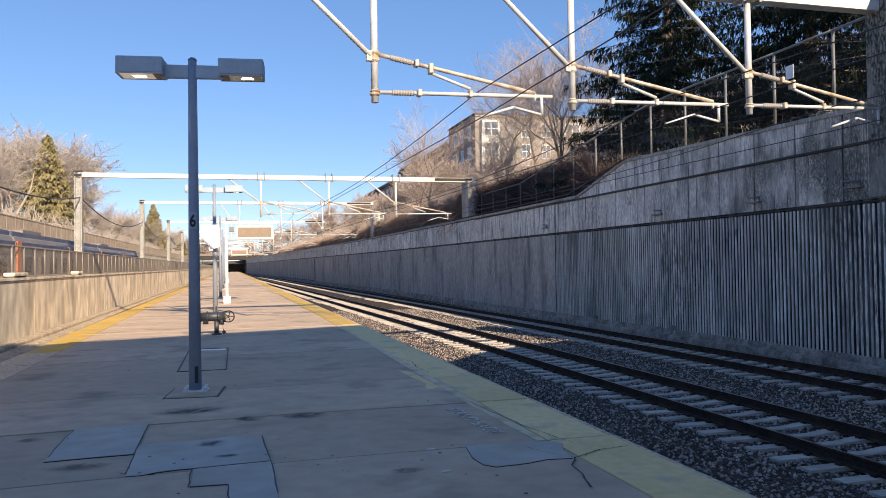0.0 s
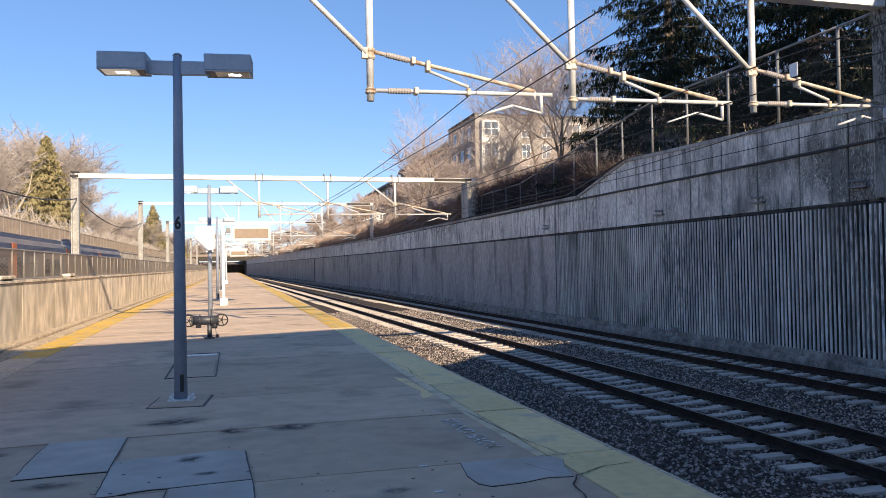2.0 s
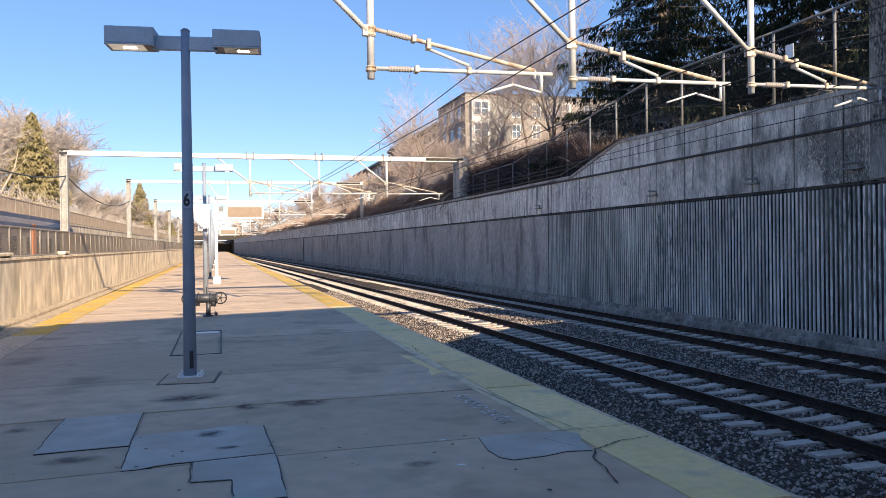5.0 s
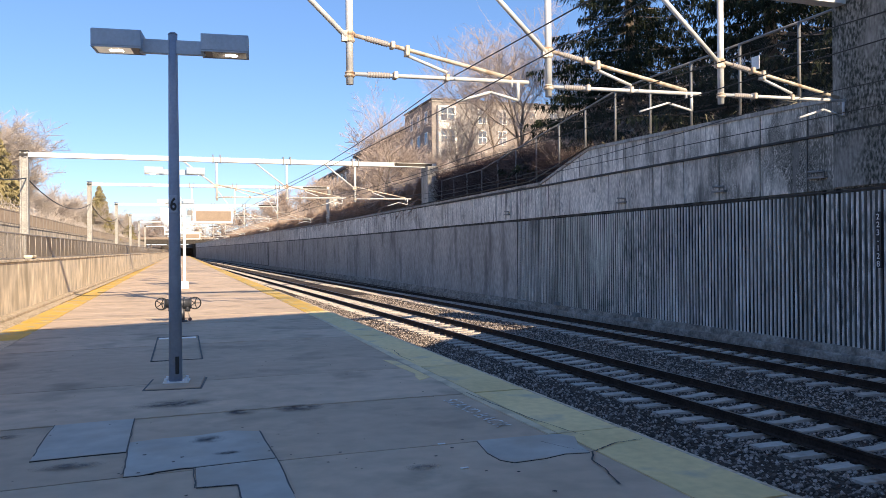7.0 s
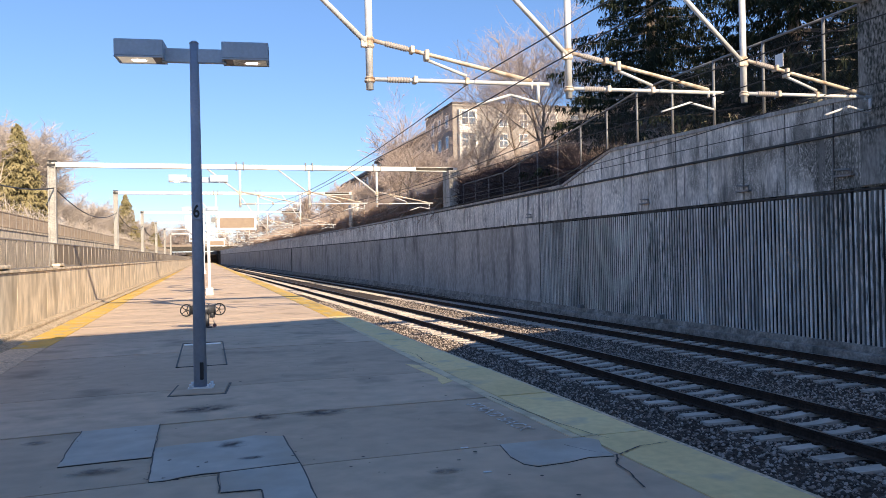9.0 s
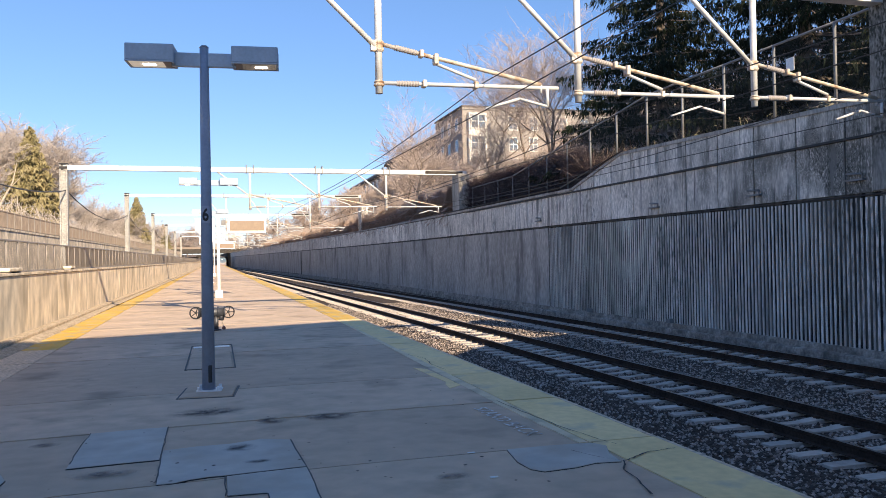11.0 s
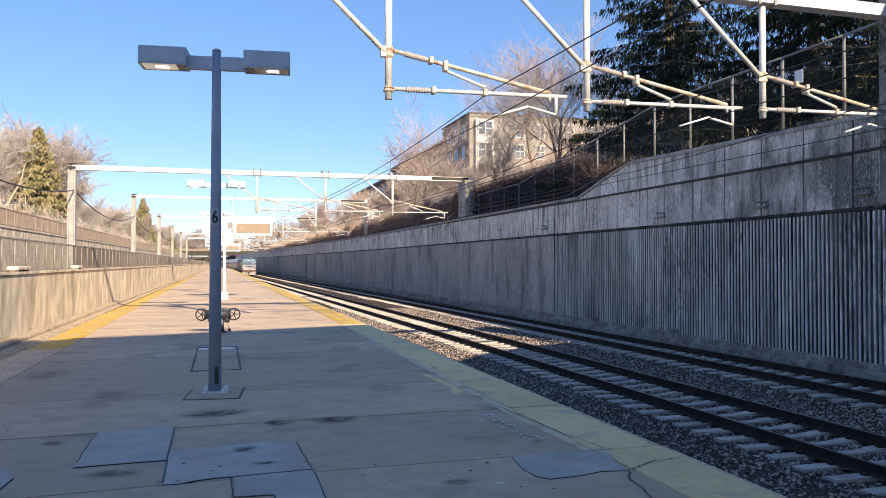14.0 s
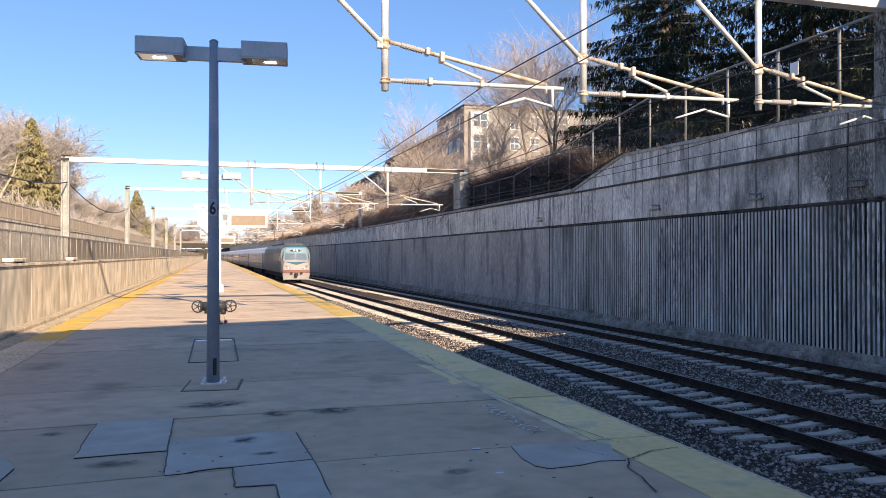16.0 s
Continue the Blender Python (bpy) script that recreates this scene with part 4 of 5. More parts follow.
def build_gantry(y, zb, left, right, tubes, low, col_z=GROUND_Z):
    column_x, left = left, (-1.2 if y < 20 else left)
    g = thing("overhead_gantry", "white steel portal gantry carrying overhead line brackets over the tracks", "gantry", None, "gantries over the tracks")
    bm = B()
    box(bm, left, right, y - 0.17, y + 0.17, zb, zb + 0.05)
    box(bm, left, right, y - 0.17, y + 0.17, zb + 0.25, zb + 0.29)
    box(bm, left, right, y - 0.02, y + 0.02, zb + 0.05, zb + 0.25)
    n = int((right - left) / 2.2)
    for i in range(n + 1):
        xx = left + (right - left - 0.04) * i / n
        box(bm, xx, xx + 0.03, y - 0.15, y + 0.15, zb + 0.05, zb + 0.25)
    part("beam", bm, M_BEAM, g)
    part("beam_web", box(B(), left, right, y - 0.175, y - 0.165, zb + 0.02, zb + 0.275), M_BEAM, g)
    # unseen tube, added and sized to cast a thin line on the low wall
    if column_x < left:
        part("tie_tube", tube(B(), (column_x, y, zb + 0.15), (left, y, zb + 0.15), 0.115, n=12), M_GALV, g, "unseen slim white tube added over the platform for its shadow")
        left = column_x
    bm = B()
    box(bm, left - 0.22, left - 0.14, y - 0.22, y + 0.22, col_z, zb + 0.32)
    box(bm, left + 0.14, left + 0.22, y - 0.22, y + 0.22, col_z, zb + 0.32)
    box(bm, left - 0.14, left + 0.14, y - 0.1, y + 0.1, col_z, zb + 0.32)
    part("column", bm, M_COLUMN, g, "pale grey H-shaped column")
    part("cap", box(B(), left - 0.24, left + 0.24, y - 0.24, y + 0.24, zb + 0.32, zb + 0.40), M_BLACK, g)
    part("cap", box(B(), left - 0.23, left + 0.23, y - 0.235, y - 0.23, zb + 0.05, zb + 0.2), M_BLACK, g)
    bm = B()
    box(bm, right - 0.15, right + 0.15, y - 0.15, y + 0.15, zb - 0.5, zb)
    part("bearing", bm, M_GREYSTEEL, g)
    if y > 20:
        # thin dark plate on the solid web, painting shade into the beam
        bm = B()
        box(bm, right - 3.0, right - 0.3, y - 0.19, y - 0.18, zb + 0.06, zb + 0.26)
        part("web_shade_plate", bm, M_UNDER, g, "dark plate on the beam painting the shade of its web")
    # stirrups on the beam
    for xx in tubes:
        for d in (-0.22, 0.22):
            part("stirrup", box(B(), xx + d - 0.03, xx + d + 0.03, y - 0.21, y + 0.21, zb - 0.06, zb + 0.46), M_GREYSTEEL, g)
        cantilever(g, xx, y, zb, low + (0.08 if y < 20 and xx > 8 else 0.0))
    return g



def build_overhead():
    gantries = [(15.1, 7.62, -12.2, 12.6), (51, 7.2, -12.37, 13.3), (86, 8.35, -12.5, 12.2), (121, 8.3, -12.6, 10.6), (156, 8.3, -12.8, 9.4),
                (191, 8.3, -13.0, 8.0), (226, 8.3, -13.2, 6.6)]
    base = (-0.31, 4.12, 8.68)
    marks = []
    for y, zb, left, right in gantries:
        sh = 0 if y < 20 else 1.3 * toff(y) if y < 60 else toff(y) - 0.4
        tubes = [b + sh for b in base]
        low = 4.85 if y < 20 else 4.75
        marks.append((y, [t + 2.25 for t in tubes], low))
        build_gantry(y, zb, left, right, tubes, low)
    ends = [(-40.0, [b + 2.25 for b in base], 4.85)] + marks + [(700.0, [b + 2.25 + toff(700) * 0.7 for b in base], 4.75)]
    for k in range(3):
        bm = B()
        for (y0, x0, l0), (y1, x1, l1) in zip(ends, ends[1:]):
            tube(bm, (x0[k], y0, l0 - 0.26), (x1[k], y1, l1 - 0.26), 0.011, n=6)
        solid("contact_wire", bm, M_WIRE, "taut copper-black contact wire over the track", "wire", "overhead wires")
        bm = B()
        for (y0, x0, l0), (y1, x1, l1) in zip(ends, ends[1:]):
            pts = []
            for i in range(9):
                s = i / 8
                sag = 0.45 * 4 * s * (1 - s) if y1 - y0 < 60 else 0
                pts.append((x0[k] + (x1[k] - x0[k]) * s, y0 + (y1 - y0) * s, l0 + 0.33 + (l1 - l0) * s - sag))
            for a, b in zip(pts, pts[1:]):
                tube(bm, a, b, 0.012, n=6)
            if y1 - y0 < 60:
                for i in (2, 4, 6):
                    x, y, z = pts[i]
                    tube(bm, (x, y, z), (x, y, l0 - 0.26), 0.006, n=4)
        solid("messenger_wire", bm, M_WIRE, "sagging messenger wire with thin droppers", "wire", "overhead wires")
    # feeder cable sagging between the columns on the far side
    bm = B()
    pts = []
    cols = [(-12.2, -20.9, 5.9), (-12.2, 15.1, 6.0), (-12.25, 51, 5.95), (-12.4, 86, 6.5), (-12.5, 121, 6.5), (-12.7, 156, 6.5), (-12.9, 191, 6.5)]
    for (xa, ya, za), (xb, yb, zb) in zip(cols, cols[1:]):
        last = None
        for i in range(13):
            s = i / 12
            p = (xa + (xb - xa) * s, ya + (yb - ya) * s, za + (zb - za) * s - 1.1 * 4 * s * (1 - s))
            if last:
                tube(bm, last, p, 0.035, n=6)
            last = p
    solid("feeder_cable", bm, M_WIRE, "thick black feeder cable sagging between columns", "cable")


# ---------------------------------------------------------------- platform furniture
def lamp_post():
    p = thing("platform_lamp", "blue-grey steel platform lamp post with twin box heads", "lamp post", pose(-3.61, 9.28, 0, 0, 0, -6), "lamp posts along the platform")
    part("base_slab", bevelled(box(B(), -0.28, 0.3, -0.4, 0.32, -0.03, 0.02), 0.008, 1), M_SLAB, p, "square concrete footing")
    part("footing_seam", box(B(), -0.305, 0.325, -0.43, 0.345, -0.02, 0.0065), M_BLACK, p, "dark seam round the footing")
    bm = B()
    box(bm, -0.13, 0.15, -0.1, 0.12, 0.02, 0.035)
    for dx in (-0.1, 0.12):
        for dy in (-0.08, 0.09):
            tube(bm, (dx, dy, 0.03), (dx, dy, 0.075), 0.018, n=8)
    part("base_plate", bm, M_WHITE, p, "white bolted base plate")
    bm = B()
    tube(bm, (0, 0, 0.03), (0, 0, 4.03), 0.075, 0.05, n=20)
    part("pole", bm, M_POLE, p)
    part("hand_hole", bevelled(box(B(), 0.005, 0.045, -0.08, -0.05, 0.12, 0.32), 0.006, 1), M_BLACK, p)
    part("pole_cap", tube(B(), (0, 0, 4.03), (0, 0, 4.055), 0.056, 0.03, n=20), M_POLE, p)
    for s in (-1, 1):
        part("arm", bevelled(box(B(), min(s * 0.04, s * 0.36), max(s * 0.04, s * 0.36), -0.035, 0.035, 3.80, 3.96), 0.006, 1), M_LAMPBOX, p)
        x0, x1 = sorted((s * 0.32, s * 0.85))
        head = part("lamp_head", bevelled(box(B(), x0, x1, -0.17, 0.17, 3.83, 4.02), 0.008, 1), M_LAMPBOX, p, "slate-blue box lamp head")
        rim = B()
        box(rim, x0, x1, -0.17, -0.15, 3.815, 3.828)
        box(rim, x0, x1, 0.15, 0.17, 3.815, 3.828)
        box(rim, x0, x0 + 0.02, -0.15, 0.15, 3.815, 3.828)
        box(rim, x1 - 0.02, x1, -0.15, 0.15, 3.815, 3.828)
        part("rim", rim, M_LAMPBOX, head)
        inner = s * 0.44
        a, b = sorted((inner, s * 0.82))
        part("lens", box(B(), a, b, -0.145, 0.145, 3.82, 3.828), M_LENS, head, "lit lens")
        part("bulb", bevelled(box(B(), (a + b) / 2 - 0.05, (a + b) / 2 + 0.09, -0.03, 0.05, 3.815, 3.822), 0.003, 1), M_BULB, head)
        c, d = sorted((s * 0.35, inner))
        part("gear_cover", box(B(), c, d, -0.145, 0.145, 3.818, 3.828), M_LOUVRE, head)
        if s > 0:
            lv = B()
            for k in range(6):
                yy = -0.13 + 0.05 * k
                box(lv, a, b, yy, yy + 0.004, 3.812, 3.819)
            part("louvre", lv, M_LOUVRE, head, "dark louvre blades")
    return p


def number_plate(parent, text):
    part("number_tag", bevelled(box(B(), -0.046, 0.046, -0.080, -0.055, 1.97, 2.17), 0.004, 1), M_TAG, parent, "pale tag with the figure 6")
    fc = bpy.data.curves.new("figure", "FONT")
    fc.body, fc.size, fc.extrude, fc.align_x, fc.offset = text, 0.20, 0.002, "CENTER", 0.006
    to = new("figure", fc)
    bpy.context.view_layer.update()
    me = bpy.data.meshes.new_from_object(to.evaluated_get(bpy.context.evaluated_depsgraph_get()))
    bpy.data.objects.remove(to)
    me.materials.append(M_BLACK)
    o = new("figure", me)
    o.parent = parent
    o.matrix_basis = pose(0, -0.083, 2.0, 90, 0, 0) @ Matrix.Diagonal((0.72, 1, 1, 1))


M_TAG = surf("pale_blue_tag", (0.33, 0.38, 0.47), (0.38, 0.43, 0.52), 0.5, bump=0)


def build_furniture():
    first = lamp_post()
    for i in range(1, 9):
        y = 9.28 + 14.8 * i
        copy_thing(first, pose(-3.62 + poff(y), y, 0, 0, 0, R.uniform(-2, 2)))
    number_plate(first, "6")
    # name board hung from the second post
    s = thing("hanging_sign", "white enamel sign board bracketed to a lamp post", "sign", pose(-3.70, 23.9, 0), "signs on posts")
    bm = B()
    pts = [(-0.42, 2.12 + 0.28), (-0.10, 2.05), (0.13, 2.12), (0.13, 2.80), (-0.42, 2.80)]
    n, f = [bm.verts.new((x, -0.10, z)) for x, z in pts], [bm.verts.new((x, -0.06, z)) for x, z in pts]
    bm.faces.new(n)
    bm.faces.new(f[::-1])
    for i in range(5):
        bm.faces.new((n[i], n[(i + 1) % 5], f[(i + 1) % 5], f[i]))
    part("panel", bm, M_WHITE, s)
    part("bracket", box(B(), -0.1, 0.12, -0.06, 0.1, 2.5, 2.54), M_GREYSTEEL, s)
    s2 = thing("stacked_sign", "stack of small pale sign panels bracketed to a lamp post", "sign", pose(-4.17, 38.88, 0), "signs on posts")
    for z in (2.5, 3.0):
        part("bracket", box(B(), 0.0, 0.36, -0.06, -0.02, z - 0.02, z + 0.02), M_GREYSTEEL, s2)
    for z in (3.02, 2.74, 2.46):
        pn = part("panel", bevelled(box(B(), -0.17, 0.17, -0.1, -0.06, z - 0.13, z + 0.13), 0.005, 1), M_WHITE, s2)
        part("symbol", box(B(), -0.12, 0.10, -0.104, -0.099, z - 0.05, z + 0.06), M_GREYSTEEL, pn)
    # display boards on white posts
    b = thing("display_board", "white framed departure display hung from a white post", "display board", pose(-3.45, 33.0, 0), "display boards")
    part("post", bevelled(box(B(), -0.055, 0.055, -0.055, 0.055, 0.0, 3.45), 0.01, 1), M_WHITE, b)
    part("foot", bevelled(box(B(), -0.15, 0.15, -0.15, 0.15, -0.02, 0.3), 0.02, 1), M_WHITE, b)
    part("arm", box(B(), -0.1, 2.05, -0.05, 0.05, 3.32, 3.42), M_WHITE, b)
    part("case", bevelled(box(B(), 0.38, 1.92, -0.14, 0.14, 2.66, 3.27), 0.015, 1), M_WHITE, b)
    part("screen", box(B(), 0.46, 1.84, -0.15, -0.139, 2.76, 3.17), M_BOARD, b, "dull unlit amber display")
    for x in (0.6, 1.7):
        part("hanger", box(B(), x - 0.03, x + 0.03, -0.03, 0.03, 3.26, 3.33), M_WHITE, b)
    part("loudspeaker", bevelled(box(B(), 0.12, 0.3, -0.1, 0.1, 3.0, 3.2), 0.01, 1), M_GREYSTEEL, b)
    copy_thing(b, pose(-3.8, 78.0, 0))
    # standpipe with two hand wheels
    v = thing("fire_standpipe", "dark grey fire standpipe with two spoked hand wheels", "valve", pose(-3.62, 17.5, 0))
    part("riser", tube(B(), (0.08, 0, 0), (0.08, 0, 0.33), 0.05, n=14), M_VALVE, v)
    part("flange", tube(B(), (0.08, 0, 0), (0.08, 0, 0.03), 0.11, n=16), M_VALVE, v)
    bm = B()
    tube(bm, (-0.27, 0, 0.40), (0.27, 0, 0.40), 0.10, n=18)
    for x in (-0.28, -0.12, 0.12, 0.26):
        tube(bm, (x - 0.015, 0, 0.40), (x + 0.015, 0, 0.40), 0.125, n=18)
    tube(bm, (-0.15, 0, 0.40), (-0.15, 0, 0.24), 0.05, 0.06, n=12)
    tube(bm, (0.19, 0, 0.40), (0.19, 0, 0.22), 0.05, 0.06, n=12)
    part("manifold", bm, M_VALVE, v)
    for s in (-1, 1):
        bm = B()
        c = Vector((s * 0.34, -0.04, 0.40))
        n = 20
        rim = [c + Vector((0.035 * s * math.cos(t) * 0 + 0.125 * math.cos(t), -0.02, 0.125 * math.sin(t))) for t in (2 * math.pi * i / n for i in range(n))]
        for i in range(n):
            tube(bm, rim[i], rim[(i + 1) % n], 0.014, n=6)
        for i in range(0, n, 4):
            tube(bm, c + Vector((0, -0.02, 0)), rim[i], 0.010, n=6)
        tube(bm, c + Vector((0, -0.035, 0)), c + Vector((0, 0.06, 0)), 0.03, n=10)
        part("hand_wheel", bm, M_BLACK, v, "black spoked hand wheel")
    part("chain", tube(B(), (0.20, -0.02, 0.22), (0.24, -0.02, 0.06), 0.012, n=6), M_RUSTY, v)
    part("chain_cap", tube(B(), (0.24, -0.04, 0.05), (0.24, 0.0, 0.05), 0.04, n=12), M_LOCORED, v, "small red cap")
    # small litter on the slabs
    for x, y in ((-1.62, 5.58), (-1.68, 4.9)):
        solid("paper_scrap", bevelled(box(B(), x - 0.03, x + 0.03, y - 0.012, y + 0.012, 0.002, 0.008), 0.002, 1), M_WHITE, "scrap of white paper on the platform", "litter", "litter")
    # stair hall at the far end of the platform
    h = thing("platform_shelter", "small dark-roofed stair shelter at the platform's far end", "shelter", pose(-7.2, 236, 0))
    part("wall", box(B(), -1.9, 1.9, 0, 6, 0, 2.6), M_LOWWALL, h)
    part("opening", box(B(), -1.3, 0.9, -0.05, 0.02, 0.2, 2.1), M_BLACK, h, "dark doorway")
    part("roof", box(B(), -2.3, 2.3, -1, 7, 2.6, 3.2), M_UNDER, h, "dark flat roof")


# ---------------------------------------------------------------- overpasses
def build_overpasses():
    bm = B()
    prism(bm, [(-12, -10.5), (-2.95, -8.0), (-2.8, -1.1), (-2.27, -0.05), (-1.3, 0.35), (0.76, 1.02), (3.87, 1.91), (8.3, 2.65), (9.9, 4.3), (12.4, 6.2), (17, 7.6), (17, -15), (-12, -14)], 8.0, 9.0)
    deck = structure("station_overpass", bm, M_OVER, "broad concrete station deck over the tracks behind the viewer", "bridge")
    for x, y in ((-4.0, -9.5), (2.2, -8.8), (-8.6, -9.9)):
        part("pier", bevelled(box(B(), x - 0.4, x + 0.4, y - 0.4, y + 0.4, GROUND_Z - 0.1, 8.0), 0.03, 1), M_OVER, deck)
    part("abutment", box(B(), 13.4, 14.2, -12, 1.5, 4.0, 8.0), M_OVER, deck)
    # road bridge far along the line
    bm = B()
    box(bm, -60, 60, 330, 345, 4.6, 6.4)
    br = structure("road_bridge", bm, M_UNDER, "distant low road bridge across the railway", "bridge")
    for x in (-19, -9.5, 4.6):
        part("pier", box(B(), x, x + 1.2, 331, 344, GROUND_Z, 4.6), M_OVER, br)
    part("parapet", box(B(), -60, 60, 330, 330.3, 6.4, 7.3), M_RUST, br)
    part("abutment", box(B(), -60, -20, 329, 346, GROUND_Z, 4.6), M_OVER, br)
    part("abutment", box(B(), 6.5, 60, 329, 346, GROUND_Z, 4.6), M_OVER, br)


# ---------------------------------------------------------------- trees
def branchy(seed, height, spread, twig, sprays):
    """A bare tree: tapered sticks of its limbs and branches, and the fine twigs that end in points."""
    rr = random.Random(seed)
    wood, limbs, twigs = [], [], []

    def bent(d, k, lift):
        return (d + Vector((rr.gauss(0, k), rr.gauss(0, k), rr.gauss(lift, k * 0.6)))).normalized()

    def grow(p, d, length, r, lev):
        segs = (4, 4, 3, 2)[lev]
        for s in range(segs):
            d = bent(d, 0.12 + 0.04 * lev, 0.06)
            q = p + d * (length / segs)
            r2 = max(twig, r * (0.86 if lev == 0 else 0.72))
            (wood if lev < 2 else limbs).append((p, q, r, r2))
            p, r = q, r2
            if lev < 3 and (s > 0 or lev > 0):
                for _ in range((2, 2, 2)[lev] if s < segs - 1 else 3):
                    a = rr.uniform(0, 6.283)
                    side = Vector((math.cos(a), math.sin(a), rr.uniform(-0.1, 0.35))).normalized()
                    grow(p, (d * rr.uniform(0.45, 0.8) + side * spread).normalized(), length * rr.uniform(0.46, 0.78), max(twig, r * 0.6), lev + 1)
            if lev == 3 or lev == 2 and s == segs - 1:
                for _ in range(sprays):
                    e = (d * 0.6 + Vector((rr.gauss(0, 0.8), rr.gauss(0, 0.8), rr.gauss(0.2, 0.55)))).normalized()
                    at = p - d * (length / segs) * rr.random()
                    twigs.append((at, at + e * height * rr.uniform(0.035, 0.085), twig * 0.8))

    grow(Vector((0, 0, -0.3)), Vector((0, 0, 1)), height * 0.5, height * 0.013, 0)
    return wood, limbs, twigs


def sticks(name, rods, material, n):
    verts, faces = [], []
    for p, q, r, r2 in rods:
        d = (q - p).normalized()
        a = d.orthogonal().normalized()
        b = d.cross(a)
        k = len(verts)
        for c, rad in ((p, r), (q, r2)):
            for i in range(n):
                t = 2 * math.pi * i / n
                verts.append(c + (a * math.cos(t) + b * math.sin(t)) * rad)
        for i in range(n):
            faces.append((k + i, k + (i + 1) % n, k + n + (i + 1) % n, k + n + i))
    return stuff_mesh(name, [tuple(v) for v in verts], faces, material)


def spikes(rods, verts, faces):
    """Adds three-sided twigs that taper to a point."""
    for p, q, r in rods:
        d = (q - p).normalized()
        a = d.orthogonal().normalized() * r
        b = d.cross(a)
        k = len(verts)
        verts.extend(tuple(v) for v in (p + a, p - a * 0.5 + b * 0.87, p - a * 0.5 - b * 0.87, q))
        faces.extend(((k, k + 1, k + 3), (k + 1, k + 2, k + 3), (k + 2, k, k + 3)))


def bare_tree(seed, height, spread, material, label, at, twig=0.014, sprays=5):
    wood, limbs, twigs = branchy(seed, height, spread, twig, sprays)
    t = thing("bare_tree", label, "tree", at, "bare winter trees")
    part("trunk", sticks("trunk", wood, M_BARK, 5), None, t)
    tagged(part("bough_wood", sticks("bough_wood", limbs, material, 3), None, t), "", "", "", "stuff")
    verts, faces = [], []
    spikes(twigs, verts, faces)
    part("crown", stuff_mesh("crown", verts, faces, material), None, t, "leafless twigs")
    return t


def conifer(seed, height, radius, material, label, at, layers=24, per=11, clumps=50, size=0.4, blade=0.08, base=0.03):
    """A spruce: straight trunk, separate tiers of drooping boughs, each hung with short ragged needle sprays."""
    rng = np.random.default_rng(seed)
    t = thing("conifer", label, "tree", at, "evergreen trees")
    part("trunk", tube(B(), (0, 0, -0.5), (0, 0, height), radius * 0.06, 0.03, n=10), M_BARK, t)
    chunks, rods = [], []
    up = np.array((0, 0, 1.0))
    for L in range(layers):
        f = L / (layers - 1)
        z0 = height * (base + (0.98 - base) * f)
        reach = radius * (1 - f) ** 0.8 + 0.25
        k = max(5, int(per * (1 - 0.5 * f)))
        for j in range(k):
            az = 6.283 * (j + rng.random()) / k
            ln = reach * rng.uniform(0.62, 1.1)
            zr = z0 + rng.normal(0, 0.12)
            sag = rng.uniform(0.06, 0.24) * ln
            out = np.array((math.cos(az), math.sin(az), 0.0))
            side = np.array((-math.sin(az), math.cos(az), 0.0))
            spine = [np.array((0, 0, zr)) + out * ln * u - up * sag * (u * 1.5 - 0.5 * u ** 3) for u in (0, 0.33, 0.66, 1.0)]
            for a, b, r in zip(spine, spine[1:], (1.0, 0.7, 0.4)):
                rods.append((Vector(a), Vector(b), (0.03 + 0.008 * ln) * r, (0.03 + 0.008 * ln) * r * 0.6))
            m = max(6, int(clumps * ln / radius))
            u = 0.10 + 0.92 * rng.random(m) ** 0.8
            c = np.array((0, 0, zr)) + out * (ln * u)[:, None] - up * (sag * (u * 1.5 - 0.5 * u ** 3))[:, None]
            fan = rng.normal(0, 1, m) * (0.05 + 0.13 * ln * np.sqrt(np.clip(1.15 - u, 0, 1)))
            c = c + side * fan[:, None] - up * (0.25 * abs(fan))[:, None]
            for _ in range(4):
                w = size * rng.uniform(0.5, 1.15, (m, 1))
                e = out * rng.uniform(-0.2, 0.6, (m, 1)) + side * rng.normal(0, 0.4, (m, 1)) - up * rng.uniform(0.2, 1.1, (m, 1))
                turn = rng.random((m, 1)) * 6.283
                wide = (side * np.cos(turn) + out * np.sin(turn)) * blade * w / size
                o = c + rng.normal(0, 0.06, (m, 3))
                chunks.append(np.stack([o - wide, o + wide, o + e * w], 1).reshape(-1, 3))
    verts = np.concatenate(chunks)
    faces = np.arange(len(verts)).reshape(-1, 3).tolist()
    tagged(part("bough_wood", sticks("bough_wood", rods, M_BARK, 3), None, t), "", "", "", "stuff")
    part("crown", stuff_mesh("crown", verts.tolist(), faces, material), None, t, "ragged drooping needle sprays")
    return t


